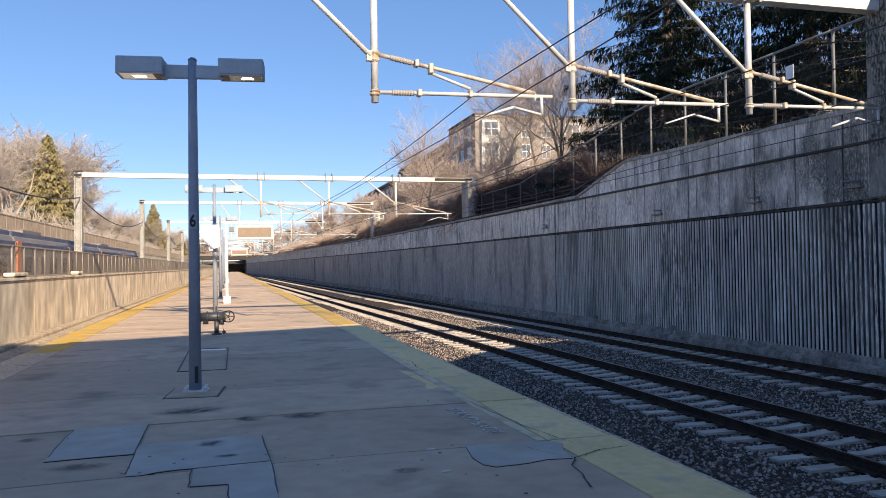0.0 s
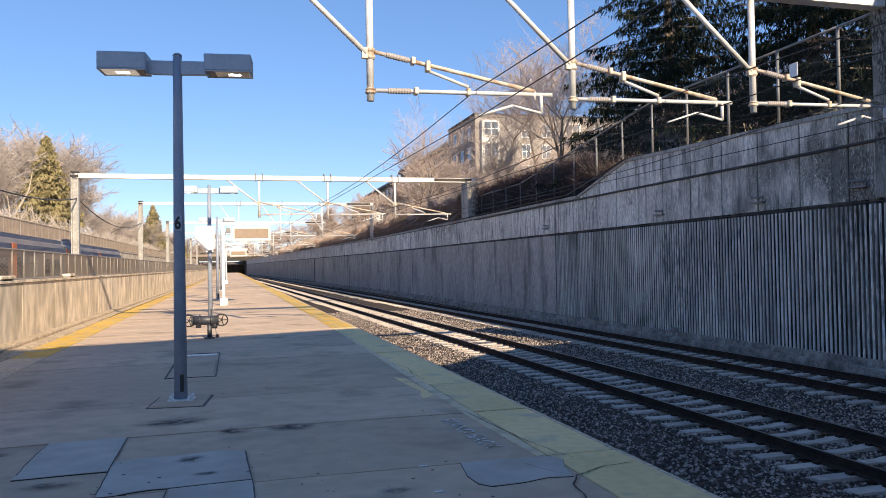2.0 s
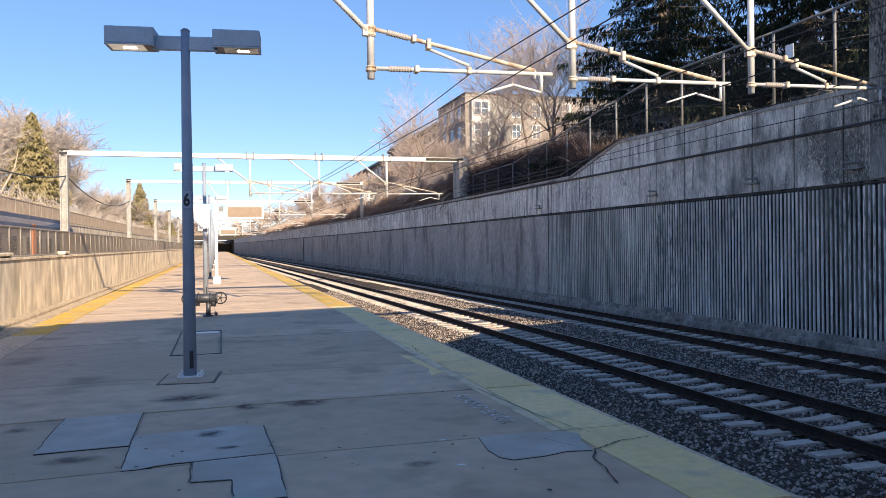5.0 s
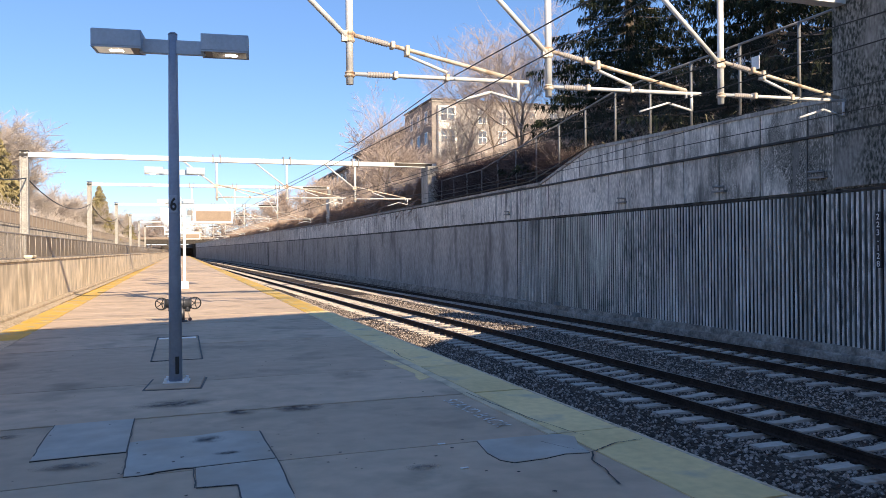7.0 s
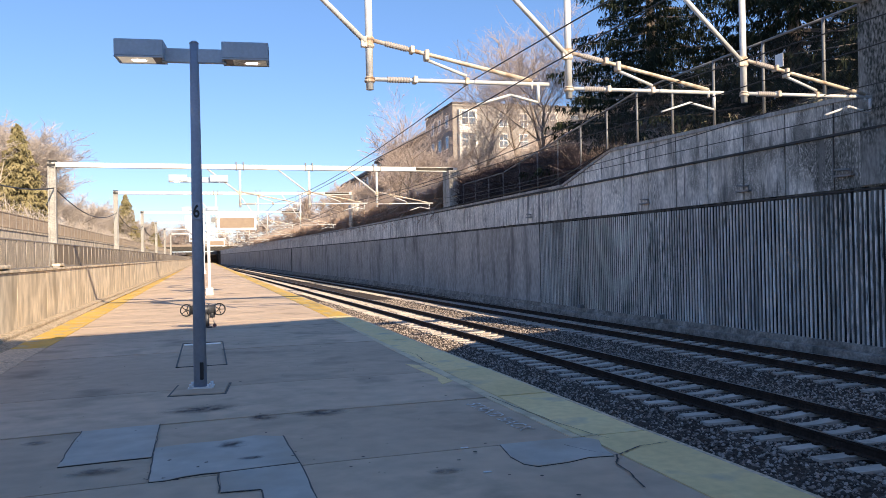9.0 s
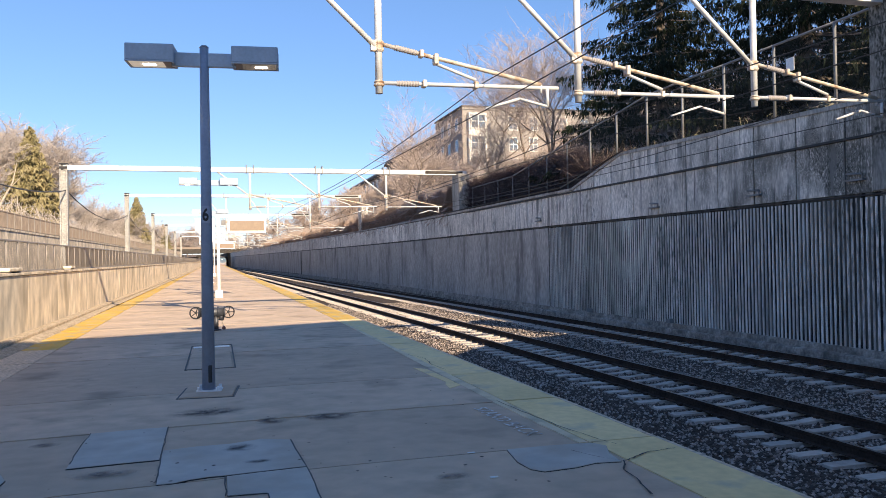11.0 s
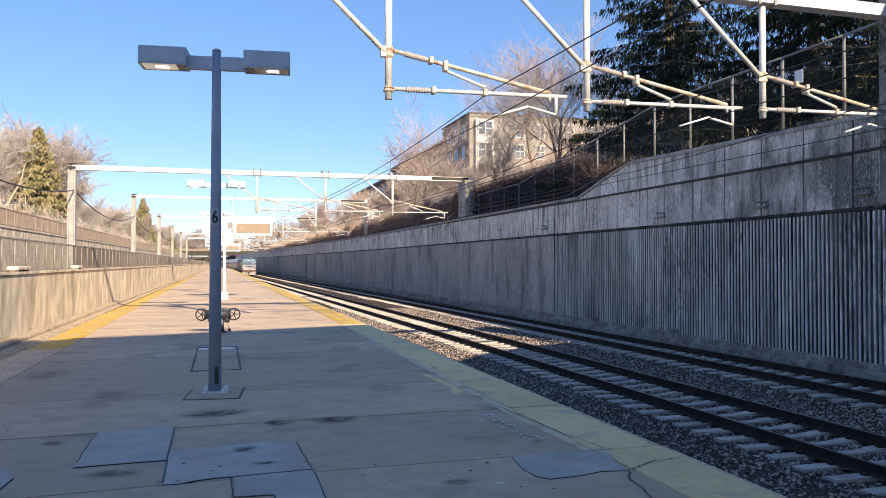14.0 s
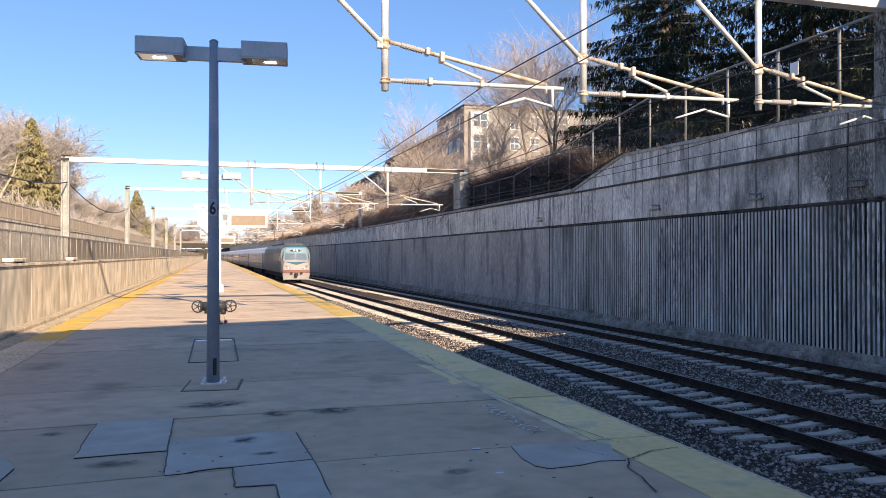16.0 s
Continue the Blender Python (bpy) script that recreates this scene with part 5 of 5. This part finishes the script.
def brambles(name, label, seed, count, where, material, length=0.9, width=0.012, lift=0.45):
    """Tangled dry stems: thin crooked blades of stem at the places that where() gives."""
    rng = np.random.default_rng(seed)
    verts, faces = [], []
    for _ in range(count):
        p = Vector(where(rng))
        d = Vector((rng.normal(0, 0.5), rng.normal(0, 0.6), rng.normal(lift, 0.6))).normalized()
        ln = length * rng.uniform(0.4, 1.2)
        side = d.orthogonal().normalized() * width * rng.uniform(0.6, 1.6)
        k = len(verts)
        mid = p + d * ln * 0.5 + Vector(rng.normal(0, 0.09, 3))
        tip = p + d * ln + Vector((rng.normal(0, 0.15), rng.normal(0, 0.15), -abs(rng.normal(0, 0.15))))
        verts.extend([p - side, p + side, mid - side * 0.8, mid + side * 0.8, tip])
        faces.extend([(k, k + 1, k + 3, k + 2), (k + 2, k + 3, k + 4)])
    me = stuff_mesh(name, [tuple(v) for v in verts], faces, material)
    return tagged(new(name, me), label, "shrubs", "", "stuff")


def build_plants():
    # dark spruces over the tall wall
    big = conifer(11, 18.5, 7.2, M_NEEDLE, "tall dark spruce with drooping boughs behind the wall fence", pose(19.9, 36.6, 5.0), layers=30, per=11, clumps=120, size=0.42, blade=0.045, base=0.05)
    for x, y, s, rz in ((20.4, 26.5, 0.95, 80), (20.4, 17.5, 0.92, 200), (28.0, 27.0, 1.0, 140)):
        copy_thing(big, pose(x, y, 4.7, 0, 0, rz) @ Matrix.Scale(s, 4))
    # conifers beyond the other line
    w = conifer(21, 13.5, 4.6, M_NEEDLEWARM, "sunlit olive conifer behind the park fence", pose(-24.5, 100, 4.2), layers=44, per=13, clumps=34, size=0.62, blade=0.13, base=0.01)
    copy_thing(w, pose(-22.3, 200, 4.0, 0, 0, 70) @ Matrix.Scale(1.0, 4))
    copy_thing(w, pose(-22.5, 300, 4.0, 0, 0, 170) @ Matrix.Scale(0.85, 4))
    # bare trees on the bank, near ones finely twigged
    rr = random.Random(91)
    near = [bare_tree(31 + i, h, s, M_TWIG, "bare reddish-brown winter tree on the bank", pose(*p), 0.009, 3)
            for i, (h, s, p) in enumerate(((11.5, 0.62, (17.6, 57.0, 6.0)), (8.5, 0.75, (19.0, 45.0, 6.2)), (6.5, 0.7, (15.6, 51.0, 5.2))))]
    for x, y, z, s in ((22.5, 62, 7.6, 1.0), (27, 68, 8.6, 1.05), (17.8, 38.5, 5.8, 0.75), (16.8, 64.5, 5.9, 0.6), (19.6, 76, 6.6, 0.65)):
        copy_thing(rr.choice(near), pose(x, y, z, 0, 0, rr.uniform(0, 360)) @ Matrix.Scale(s * rr.uniform(0.92, 1.05), 4))
    for x, y, z, s, rz in ((14.6, 70, 5.1, 1.0, 40), (19.8, 50.5, 6.7, 1.08, 150), (18.0, 47.0, 6.0, 0.9, 260)):
        copy_thing(near[0], pose(x, y, z, 0, 0, rz) @ Matrix.Scale(s, 4))
    far = [bare_tree(41 + i, h, s, M_TWIG, "bare reddish-brown winter tree on the bank", pose(*p), 0.022, 3)
           for i, (h, s, p) in enumerate(((9.5, 0.7, (17.0, 84, 5.6)), (8.0, 0.8, (22.0, 92, 7.2))))]
    for y in (80, 88, 95, 103, 110, 118, 127, 137, 148, 160, 174, 190, 208, 230, 255, 285):
        for _ in range(2):
            x = 15.0 + woff(y) + rr.uniform(0, 10)
            up = 5.0 + max(0, x - 14.2 - woff(y)) * 0.38
            copy_thing(rr.choice(far), pose(x, y + rr.uniform(-3, 3), up, 0, 0, rr.uniform(0, 360)) @ Matrix.Scale(rr.uniform(0.5, 0.85), 4))
    # bare trees of the park
    west = [bare_tree(51 + i, h, s, M_TWIGGREY, "bare grey winter tree behind the park fence", pose(*p), 0.026, 5)
            for i, (h, s, p) in enumerate(((16.5, 0.75, (-29.5, 110, 4.2)), (14.0, 0.8, (-26.6, 113, 4.2))))]
    for x, y, s in ((-31.5, 104, 1.0), (-33.5, 112, 1.1), (-28.2, 122, 1.15), (-32.0, 122, 1.2), (-25.0, 120, 0.85), (-29.0, 100, 0.8), (-35, 118, 1.1)):
        copy_thing(rr.choice(west), pose(x, y, 4.2, 0, 0, rr.uniform(0, 360)) @ Matrix.Scale(s, 4))
    for _ in range(34):
        y = rr.uniform(130, 300)
        x = -20.5 - rr.uniform(0.5, 9) * (0.4 + y / 250)
        copy_thing(rr.choice(west), pose(x, y, 4.0, 0, 0, rr.uniform(0, 360)) @ Matrix.Scale(rr.uniform(0.55, 0.74), 4))
    for _ in range(22):
        copy_thing(rr.choice(far), pose(rr.uniform(-60, 40), rr.uniform(352, 420), 2.9, 0, 0, rr.uniform(0, 360)) @ Matrix.Scale(rr.uniform(1.1, 1.6), 4))
    # a pale trunk that leans in front of the conifer
    lean = thing("leaning_tree", "pale leaning bare trunk in front of a conifer", "tree", pose(-26.2, 88, 4.0))
    part("trunk", sticks("trunk", [(Vector((0, 0, -0.3)), Vector((0.9, 0, 2.6)), 0.16, 0.13), (Vector((0.9, 0, 2.6)), Vector((2.6, 0, 6.0)), 0.13, 0.08), (Vector((2.6, 0, 6.0)), Vector((3.0, 0, 8.0)), 0.08, 0.03)], M_PALEBARK, 8), None, lean)
    part("limb", sticks("limb", [(Vector((0.9, 0, 2.6)), Vector((0.5, 0.4, 5.5)), 0.07, 0.02), (Vector((2.2, 0, 5.2)), Vector((3.6, 0.5, 7.0)), 0.05, 0.015)], M_PALEBARK, 6), None, lean)

    def dark(rng):
        y = rng.uniform(28.5, 50.0)
        return (13.05 + abs(rng.normal(0, 0.5)), y, 4.6 + rng.random() ** 1.3 * (1.9 if y > 33 else 0.9))

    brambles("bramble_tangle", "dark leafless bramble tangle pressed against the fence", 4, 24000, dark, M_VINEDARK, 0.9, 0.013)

    brambles("dry_canes", "pale dry canes standing among dark brambles", 14, 1100, dark, M_TWIG, 1.3, 0.008, 1.6)

    def hang(rng):
        y = 52.3 + 150 * rng.random() ** 1.5
        top = 6.5 - 0.008 * (y - 52) + 0.35 * math.sin(y * 0.9) * math.sin(y * 0.37 + 1) + 0.2 * math.sin(y * 2.3)
        return (12.62 + woff(y) + abs(rng.normal(0, 0.35)), y, 4.5 + (top - 4.5) * rng.random())

    brambles("vine_curtain", "brown dry vines hanging over the wall top", 5, 26000, hang, M_VINE, 1.1, 0.022, -1.7)
    brambles("vine_canes", "pale stiff canes standing out of the vines", 15, 5000, hang, M_TWIG, 1.2, 0.014, 1.2)

    def tufts(rng):
        return (12.75 + rng.random() * 0.8, rng.uniform(14, 30), 5.35 + rng.random() * 0.35)

    brambles("grass_tufts", "dry pale grass tufts along the wall coping", 6, 300, tufts, M_DRYGRASS, 0.35, 0.007)

    def under(rng):
        y = 34 + 170 * rng.random() ** 1.6
        d = (3.0 if y < 52 else 0.0) + rng.random() * 13
        return (13.6 + woff(y) + d, y, 4.6 + d * 0.40 + rng.random() ** 1.6 * (1.2 + 0.12 * d))

    brambles("undergrowth", "reddish winter undergrowth on the bank", 8, 60000, under, M_TWIG, 1.5, 0.014)

    def park(rng):
        y = rng.uniform(60, 260)
        return (-19 - rng.random() * 10, y, 4.0 + rng.random() * 2.5)

    brambles("park_shrubs", "pale leafless shrubs behind the park fence", 9, 14000, park, M_TWIGGREY, 1.6, 0.018)


M_DRYGRASS = surf("dry_grass", (0.30, 0.28, 0.17), (0.44, 0.41, 0.28), 0.9, big=2, fine=10, bump=0)


# ---------------------------------------------------------------- buildings
def window(parent, x, z, w, h, bay=0.12):
    """A framed window on a facade that faces -y in the parent's space."""
    win = part("window", box(B(), x - w / 2, x + w / 2, -bay, 0.05, z, z + h), M_TRIMW, parent, "white framed window")
    for i in (0, 1):
        for j in (0, 1):
            pw, ph = w * 0.40, h * 0.40
            cx = x + (i - 0.5) * w * 0.46
            cz = z + h * (0.27 + 0.46 * j)
            part("pane", box(B(), cx - pw / 2, cx + pw / 2, -bay - 0.01, -bay + 0.005, cz - ph / 2, cz + ph / 2), M_PANE, win)


def build_apartments():
    b = thing("apartment_building", "beige and brown apartment block with white bay windows above the bank", "building", pose(33.0, 112, 9.0), "apartment buildings")
    part("wall", box(B(), 0, 27, 0, 15, 0, 15.5), M_STUCCO, b, "beige facade")
    part("side_wall", box(B(), -0.12, -0.005, -0.05, 15, 0, 15.3), M_BRICK, b, "brown brick side")
    part("roof", box(B(), -0.25, 27.25, -0.3, 15.25, 15.5, 15.75), M_ROOF, b)
    part("cornice", box(B(), -0.15, 27.15, -0.18, -0.005, 15.2, 15.49), M_STUCCO, b)
    for x, bay in ((2.2, 0.9), (8.2, 0.15), (11.6, 0.15), (15.8, 0.9), (20.6, 0.15), (24.4, 0.9)):
        if bay > 0.5:
            part("bay", box(B(), x - 1.45, x + 1.45, -0.75, -0.005, 1.2, 14.6), M_TRIMW, b, "white panelled bay")
        for k in range(4):
            window(b, x, 2.2 + 3.3 * k, 2.5 if bay > 0.5 else 1.5, 2.3, bay)
    for k in range(4):
        for y in (2, 6, 10):
            wb = part("window", box(B(), -0.22, -0.1, y, y + 1.4, 2.2 + 3.3 * k, 4.2 + 3.3 * k), M_TRIMW, b, "white framed window")
            part("pane", box(B(), -0.24, -0.21, y + 0.15, y + 1.25, 2.35 + 3.3 * k, 4.05 + 3.3 * k), M_PANE, wb)
    e = thing("apartment_building", "long pale apartment block glimpsed between the spruces", "building", pose(63.0, 108, 9.0), "apartment buildings")
    part("wall", box(B(), 0, 62, 0, 14, 0, 17.0), M_STUCCO, e, "pale facade")
    part("roof", box(B(), -0.5, 62.5, -0.5, 14.5, 17.0, 17.5), M_ROOF, e)
    for i in range(13):
        for k in range(5):
            window(e, 2.6 + 4.7 * i, 1.8 + 3.1 * k, 2.4 if i % 3 == 0 else 1.5, 2.1, 0.5 if i % 3 == 0 else 0.12)
    for x0, y0, w, d, h, floors, lab in ((33.3, 129, 14, 40, 13.0, 3, "brown brick apartment block with a flat roof on the bank"), (33.6, 172, 16, 46, 11.8, 3, "long low brick apartment block further along the bank")):
        c = thing("apartment_building", lab, "building", pose(x0, y0, 9.0), "apartment buildings")
        part("wall", box(B(), 0, w, 0, d, 0, h), M_BRICK, c)
        part("roof", box(B(), -0.5, w + 0.5, -0.5, d + 0.5, h, h + 0.5), M_ROOF, c)
        part("parapet", box(B(), -0.3, 0.0, -0.3, d + 0.3, h + 0.505, h + 0.9), M_STUCCO, c)
        for k in range(floors):
            for x in (2, 6, 10):
                window(c, x, 2.2 + 3.4 * k, 1.6, 2.1)
            for y in range(3, d - 3, 5):
                wb = part("window", box(B(), -0.15, 0.0, y, y + 1.5, 2.2 + 3.4 * k, 4.3 + 3.4 * k), M_TRIMW, c, "white framed window")
                part("pane", box(B(), -0.17, -0.14, y + 0.15, y + 1.35, 2.35 + 3.4 * k, 4.15 + 3.4 * k), M_PANE, wb)


# ---------------------------------------------------------------- trains
def loft(bm, rings, caps=True):
    rows = [[bm.verts.new(p) for p in ring] for ring in rings]
    n = len(rows[0])
    for a, b in zip(rows, rows[1:]):
        for i in range(n):
            f = bm.faces.new((a[i], a[(i + 1) % n], b[(i + 1) % n], b[i]))
            f.smooth = False
    if caps:
        bm.faces.new(rows[0])
        bm.faces.new(rows[-1][::-1])
    return bm


def section(y, half, z0, z1, shoulder, roof_half):
    return [(-half, y, z0), (half, y, z0), (half, y, shoulder), (half * 0.93, y, shoulder + (z1 - shoulder) * 0.55), (roof_half, y, z1),
            (-roof_half, y, z1), (-half * 0.93, y, shoulder + (z1 - shoulder) * 0.55), (-half, y, shoulder)]


def bogie(parent, y, r=0.5):
    bm = B()
    for x in (-0.95, 0.95):
        box(bm, x - 0.1, x + 0.1, y - 1.8, y + 1.8, 0.42, 0.72)
    box(bm, -0.9, 0.9, y - 0.3, y + 0.3, 0.45, 0.8)
    bg = part("bogie", bm, M_UNDER, parent)
    for dy in (-1.25, 1.25):
        bm = B()
        tube(bm, (-0.80, y + dy, r), (-0.67, y + dy, r), r, n=20)
        tube(bm, (0.67, y + dy, r), (0.80, y + dy, r), r, n=20)
        tube(bm, (-0.7, y + dy, r), (0.7, y + dy, r), 0.09, n=10)
        part("wheelset", bm, M_RAIL, bg)


def build_loco():
    t = thing("locomotive", "silver electric locomotive with a blue cab top and thin red line", "locomotive")
    H = 1.49
    bm = loft(B(), [section(0.95, H, 0.95, 3.55, 2.9, 1.0), section(1.6, H, 0.95, 3.80, 3.0, 1.05), section(19.3, H, 0.95, 3.80, 3.0, 1.05), section(20.2, H * 0.96, 0.95, 3.5, 2.9, 1.0)])
    part("body", bm, M_STEELCAR, t)
    bm = loft(B(), [section(0.18, 1.30, 1.0, 2.05, 1.55, 1.18), section(0.5, 1.44, 0.95, 2.3, 1.8, 1.30), section(0.96, H, 0.95, 2.45, 2.0, 1.40)])
    part("nose", bm, M_LOCOSILVER, t, "white silver sloping nose")
    bm = loft(B(), [
        [(-1.28, 0.42, 2.06), (1.28, 0.42, 2.06), (1.22, 0.80, 3.05), (0.95, 0.98, 3.55), (-0.95, 0.98, 3.55), (-1.22, 0.80, 3.05)],
        [(-1.49, 1.30, 2.06), (1.49, 1.30, 2.06), (1.49, 1.35, 3.05), (1.06, 1.40, 3.82), (-1.06, 1.40, 3.82), (-1.49, 1.35, 3.05)],
    ])
    part("cab_top", bm, M_LOCOBLUE, t, "blue cab top")
    bm = B()
    for x0, x1 in ((-1.12, -0.05), (0.05, 1.12)):
        bm.faces.new([bm.verts.new(p) for p in ((x0, 0.44, 2.22), (x1, 0.44, 2.22), (x1 * 0.96, 0.70, 2.92), (x0 * 0.96, 0.70, 2.92))])
    # blue-grey pane colour instead of dark glass, to paint in the reflected sky
    part("windscreen", bm, M_PANE, t, "raked windscreen with the sky's reflection in its glass colour")
    part("number_panel", box(B(), -0.5, 0.5, 0.80, 0.86, 3.12, 3.30), M_BLACK, t)
    for x in (-0.14, 0.14):
        part("headlight", tube(B(), (x, 0.74, 3.22), (x, 0.82, 3.22), 0.075, n=12), M_HEAD, t)
    for s in (-1, 1):
        bm = B()
        bm.faces.new([bm.verts.new(p) for p in ((s * 0.52, 0.168, 1.36), (s * 1.08, 0.168, 1.76), (s * 1.20, 0.168, 1.60), (s * 0.76, 0.168, 1.27))])
        part("lamp_cluster", bm, M_GREYSTEEL, t, "slanted grey lamp cluster")
        part("ditch_light", tube(B(), (s * 0.80, 0.155, 1.43), (s * 0.80, 0.20, 1.43), 0.045, n=10), M_HEAD, t)
        part("red_flash", box(B(), min(s * 1.0, s * 1.3), max(s * 1.0, s * 1.3), 0.15, 0.3, 1.08, 1.22), M_LOCORED, t)
        part("side_band", box(B(), s * 1.492 - 0.004, s * 1.492 + 0.004, 1.6, 8.0, 2.1, 2.95), M_LOCOBLUE, t, "blue side band")
        part("cab_window", box(B(), s * 1.492 - 0.008, s * 1.492 + 0.008, 1.75, 2.4, 2.2, 2.9), M_GLASS, t)
        part("grab_rail", tube(B(), (s * 1.36, 0.34, 1.1), (s * 1.36, 0.34, 2.0), 0.02, n=6), M_GREYSTEEL, t)
    part("buffer_beam", bevelled(box(B(), -1.38, 1.38, 0.12, 0.9, 0.92, 1.12), 0.03, 1), M_LOCORED, t, "dull red buffer beam")
    bm = B()
    bm.faces.new([bm.verts.new(p) for p in ((-1.14, 0.172, 2.04), (1.14, 0.172, 2.04), (0.0, 0.172, 1.74))])
    part("chevron", bm, M_LOCOBLUE, t, "blue chevron below the windscreen")
    part("red_line", box(B(), -1.29, 1.29, 0.165, 0.19, 1.125, 1.24), M_LOCORED, t, "thin dull red line")
    bm = loft(B(), [[(-1.30, 0.25, 0.25), (1.30, 0.25, 0.25), (1.38, 0.2, 0.9), (-1.38, 0.2, 0.9)], [(-1.2, 0.7, 0.25), (1.2, 0.7, 0.25), (1.38, 0.9, 0.9), (-1.38, 0.9, 0.9)]])
    part("pilot", bm, M_LOCOSILVER, t, "silver pilot plough")
    part("coupler", bevelled(box(B(), -0.16, 0.16, -0.25, 0.3, 0.62, 0.95), 0.03, 1), M_BLACK, t)
    for x in (-0.5, 0.5):
        part("hose_box", box(B(), x - 0.12, x + 0.12, 0.08, 0.2, 0.78, 1.0), M_BLACK, t)
    bm = B()
    box(bm, -0.95, 0.95, 2.4, 8.0, 3.78, 3.98)
    box(bm, -0.9, 0.9, 8.6, 16.0, 3.78, 3.96)
    part("roof_gear", bm, M_ROOF, t)
    bm = B()
    for s in (-1, 1):
        tube(bm, (s * 0.4, 16.6, 3.9), (s * 0.45, 18.2, 4.7), 0.03, n=6)
        tube(bm, (s * 0.45, 18.2, 4.7), (s * 0.5, 16.9, 5.6), 0.025, n=6)
    tube(bm, (-0.9, 16.9, 5.62), (0.9, 16.9, 5.62), 0.03, n=6)
    part("pantograph", bm, M_GREYSTEEL, t)
    part("underframe", box(B(), -1.3, 1.3, 1.4, 19.0, 0.5, 0.96), M_UNDER, t)
    for y in (4.2, 16.0):
        bogie(t, y, 0.55)
    return t


def build_coach():
    t = thing("passenger_coach", "rounded stainless steel passenger coach with a dark window band", "railway coach", None, "coaches of the train")
    prof = [(-1.40, 0.95), (1.40, 0.95), (1.53, 1.5), (1.55, 2.2), (1.42, 3.0), (1.0, 3.55), (0.45, 3.80), (-0.45, 3.80), (-1.0, 3.55), (-1.42, 3.0), (-1.55, 2.2), (-1.53, 1.5)]
    part("body", loft(B(), [[(x * 0.97, 0.35, z) for x, z in prof], [(x, 0.5, z) for x, z in prof], [(x, 25.45, z) for x, z in prof], [(x * 0.97, 25.6, z) for x, z in prof]]), M_COACH, t)
    part("diaphragm", box(B(), -0.75, 0.75, -0.35, 0.4, 0.95, 3.3), M_BLACK, t)
    for s in (-1, 1):
        bm = B()
        for k in range(16):
            y = 3.0 + 1.26 * k
            v = [bm.verts.new((s * (1.555 - 0.005), y + a, z)) for a, z in ((0, 2.0), (1.0, 2.0))] + [bm.verts.new((s * 1.50, y + a, 2.62)) for a in (1.0, 0)]
            bm.faces.new(v)
        part("window_band", bm, M_GLASS, t, "dark window band")
        part("stripe", box(B(), s * 1.552 - 0.008, s * 1.552 + 0.008, 0.3, 25.6, 1.52, 1.72), M_LOCOBLUE, t)
        part("door", box(B(), s * 1.53 - 0.03, s * 1.53 + 0.03, 1.0, 1.9, 1.1, 2.95), M_GREYSTEEL, t)
    part("underframe", box(B(), -1.2, 1.2, 6.5, 19.5, 0.35, 0.96), M_UNDER, t)
    for y in (3.4, 22.6):
        bogie(t, y, 0.46)
    return t


def build_subway_car():
    t = thing("subway_car", "grey subway car with a blue roof edge and orange end bands", "subway car", None, "cars of the subway train")
    part("body", loft(B(), [section(0.15, 1.40, 0.0, 3.6, 3.1, 1.0), section(24.85, 1.40, 0.0, 3.6, 3.1, 1.0)]), M_SUBBODY, t)
    part("roof_edge", box(B(), 1.36, 1.46, 0.2, 24.8, 2.9, 3.15), M_SUBBLUE, t, "blue roof edge panel")
    part("roof", box(B(), -1.2, 1.2, 0.2, 24.8, 3.45, 3.68), M_SUBBLUE, t)
    for y in (0.2, 12.5):
        part("end_band", box(B(), 1.40, 1.475, y, y + 0.8, 1.0, 3.18), M_ORANGE, t, "orange band")
    bm = B()
    for k in range(8):
        y = 1.6 + 2.9 * k
        box(bm, 1.39, 1.42, y, y + 1.7, 1.5, 2.45)
    part("windows", bm, M_GLASS, t)
    part("stripe", box(B(), 1.39, 1.415, 0.2, 24.8, 0.9, 1.2), M_ORANGE, t)
    part("rooftop_unit", bevelled(box(B(), -0.8, 0.8, 4, 8, 3.68, 3.95), 0.03, 1), M_SUBBODY, t)
    part("underframe", box(B(), -1.2, 1.2, 1.0, 24.0, -0.75, 0.0), M_UNDER, t)
    return t


# ---------------------------------------------------------------- build
build_ground()
build_far_hill()
build_stones()
build_track(5.87, 1)
build_track(10.46, 2)
build_tall_wall()
build_west()
build_top_fence()
build_overhead()
build_furniture()
build_overpasses()
build_apartments()
build_plants()
build_platform()
loco = build_loco()
first_coach = build_coach()
coaches = [first_coach] + [copy_thing(first_coach, pose(0, 0, 0)) for _ in range(7)]
first_car = build_subway_car()
cars = [first_car] + [copy_thing(first_car, pose(0, 0, 0)) for _ in range(5)]

NOSE = 79.0
SPEED = 43.0


def on_track(y):
    """Place and heading of a vehicle whose front stands at y on the nearer track."""
    slope = (toff(y + 20) - toff(y)) / 20
    return pose(5.87 + toff(y), y, -1.22, 0, 0, -math.degrees(math.atan(slope)))


def motions():
    times = [i * 0.5 for i in range(33)]
    for i, v in enumerate([loco] + coaches):
        lag = 0.0 if i == 0 else 20.5 + 26.0 * (i - 1)
        walk(v, [(t, on_track(NOSE + SPEED * (16.0 - t) + lag)) for t in times])
    for i, v in enumerate(cars):
        walk(v, [(t, pose(-14.93, 41.6 + 6.2 * (4.0 - t) - 25.0 * i, -0.22)) for t in (0.0, 4.0, 8.0, 12.0, 16.0)])


motions()
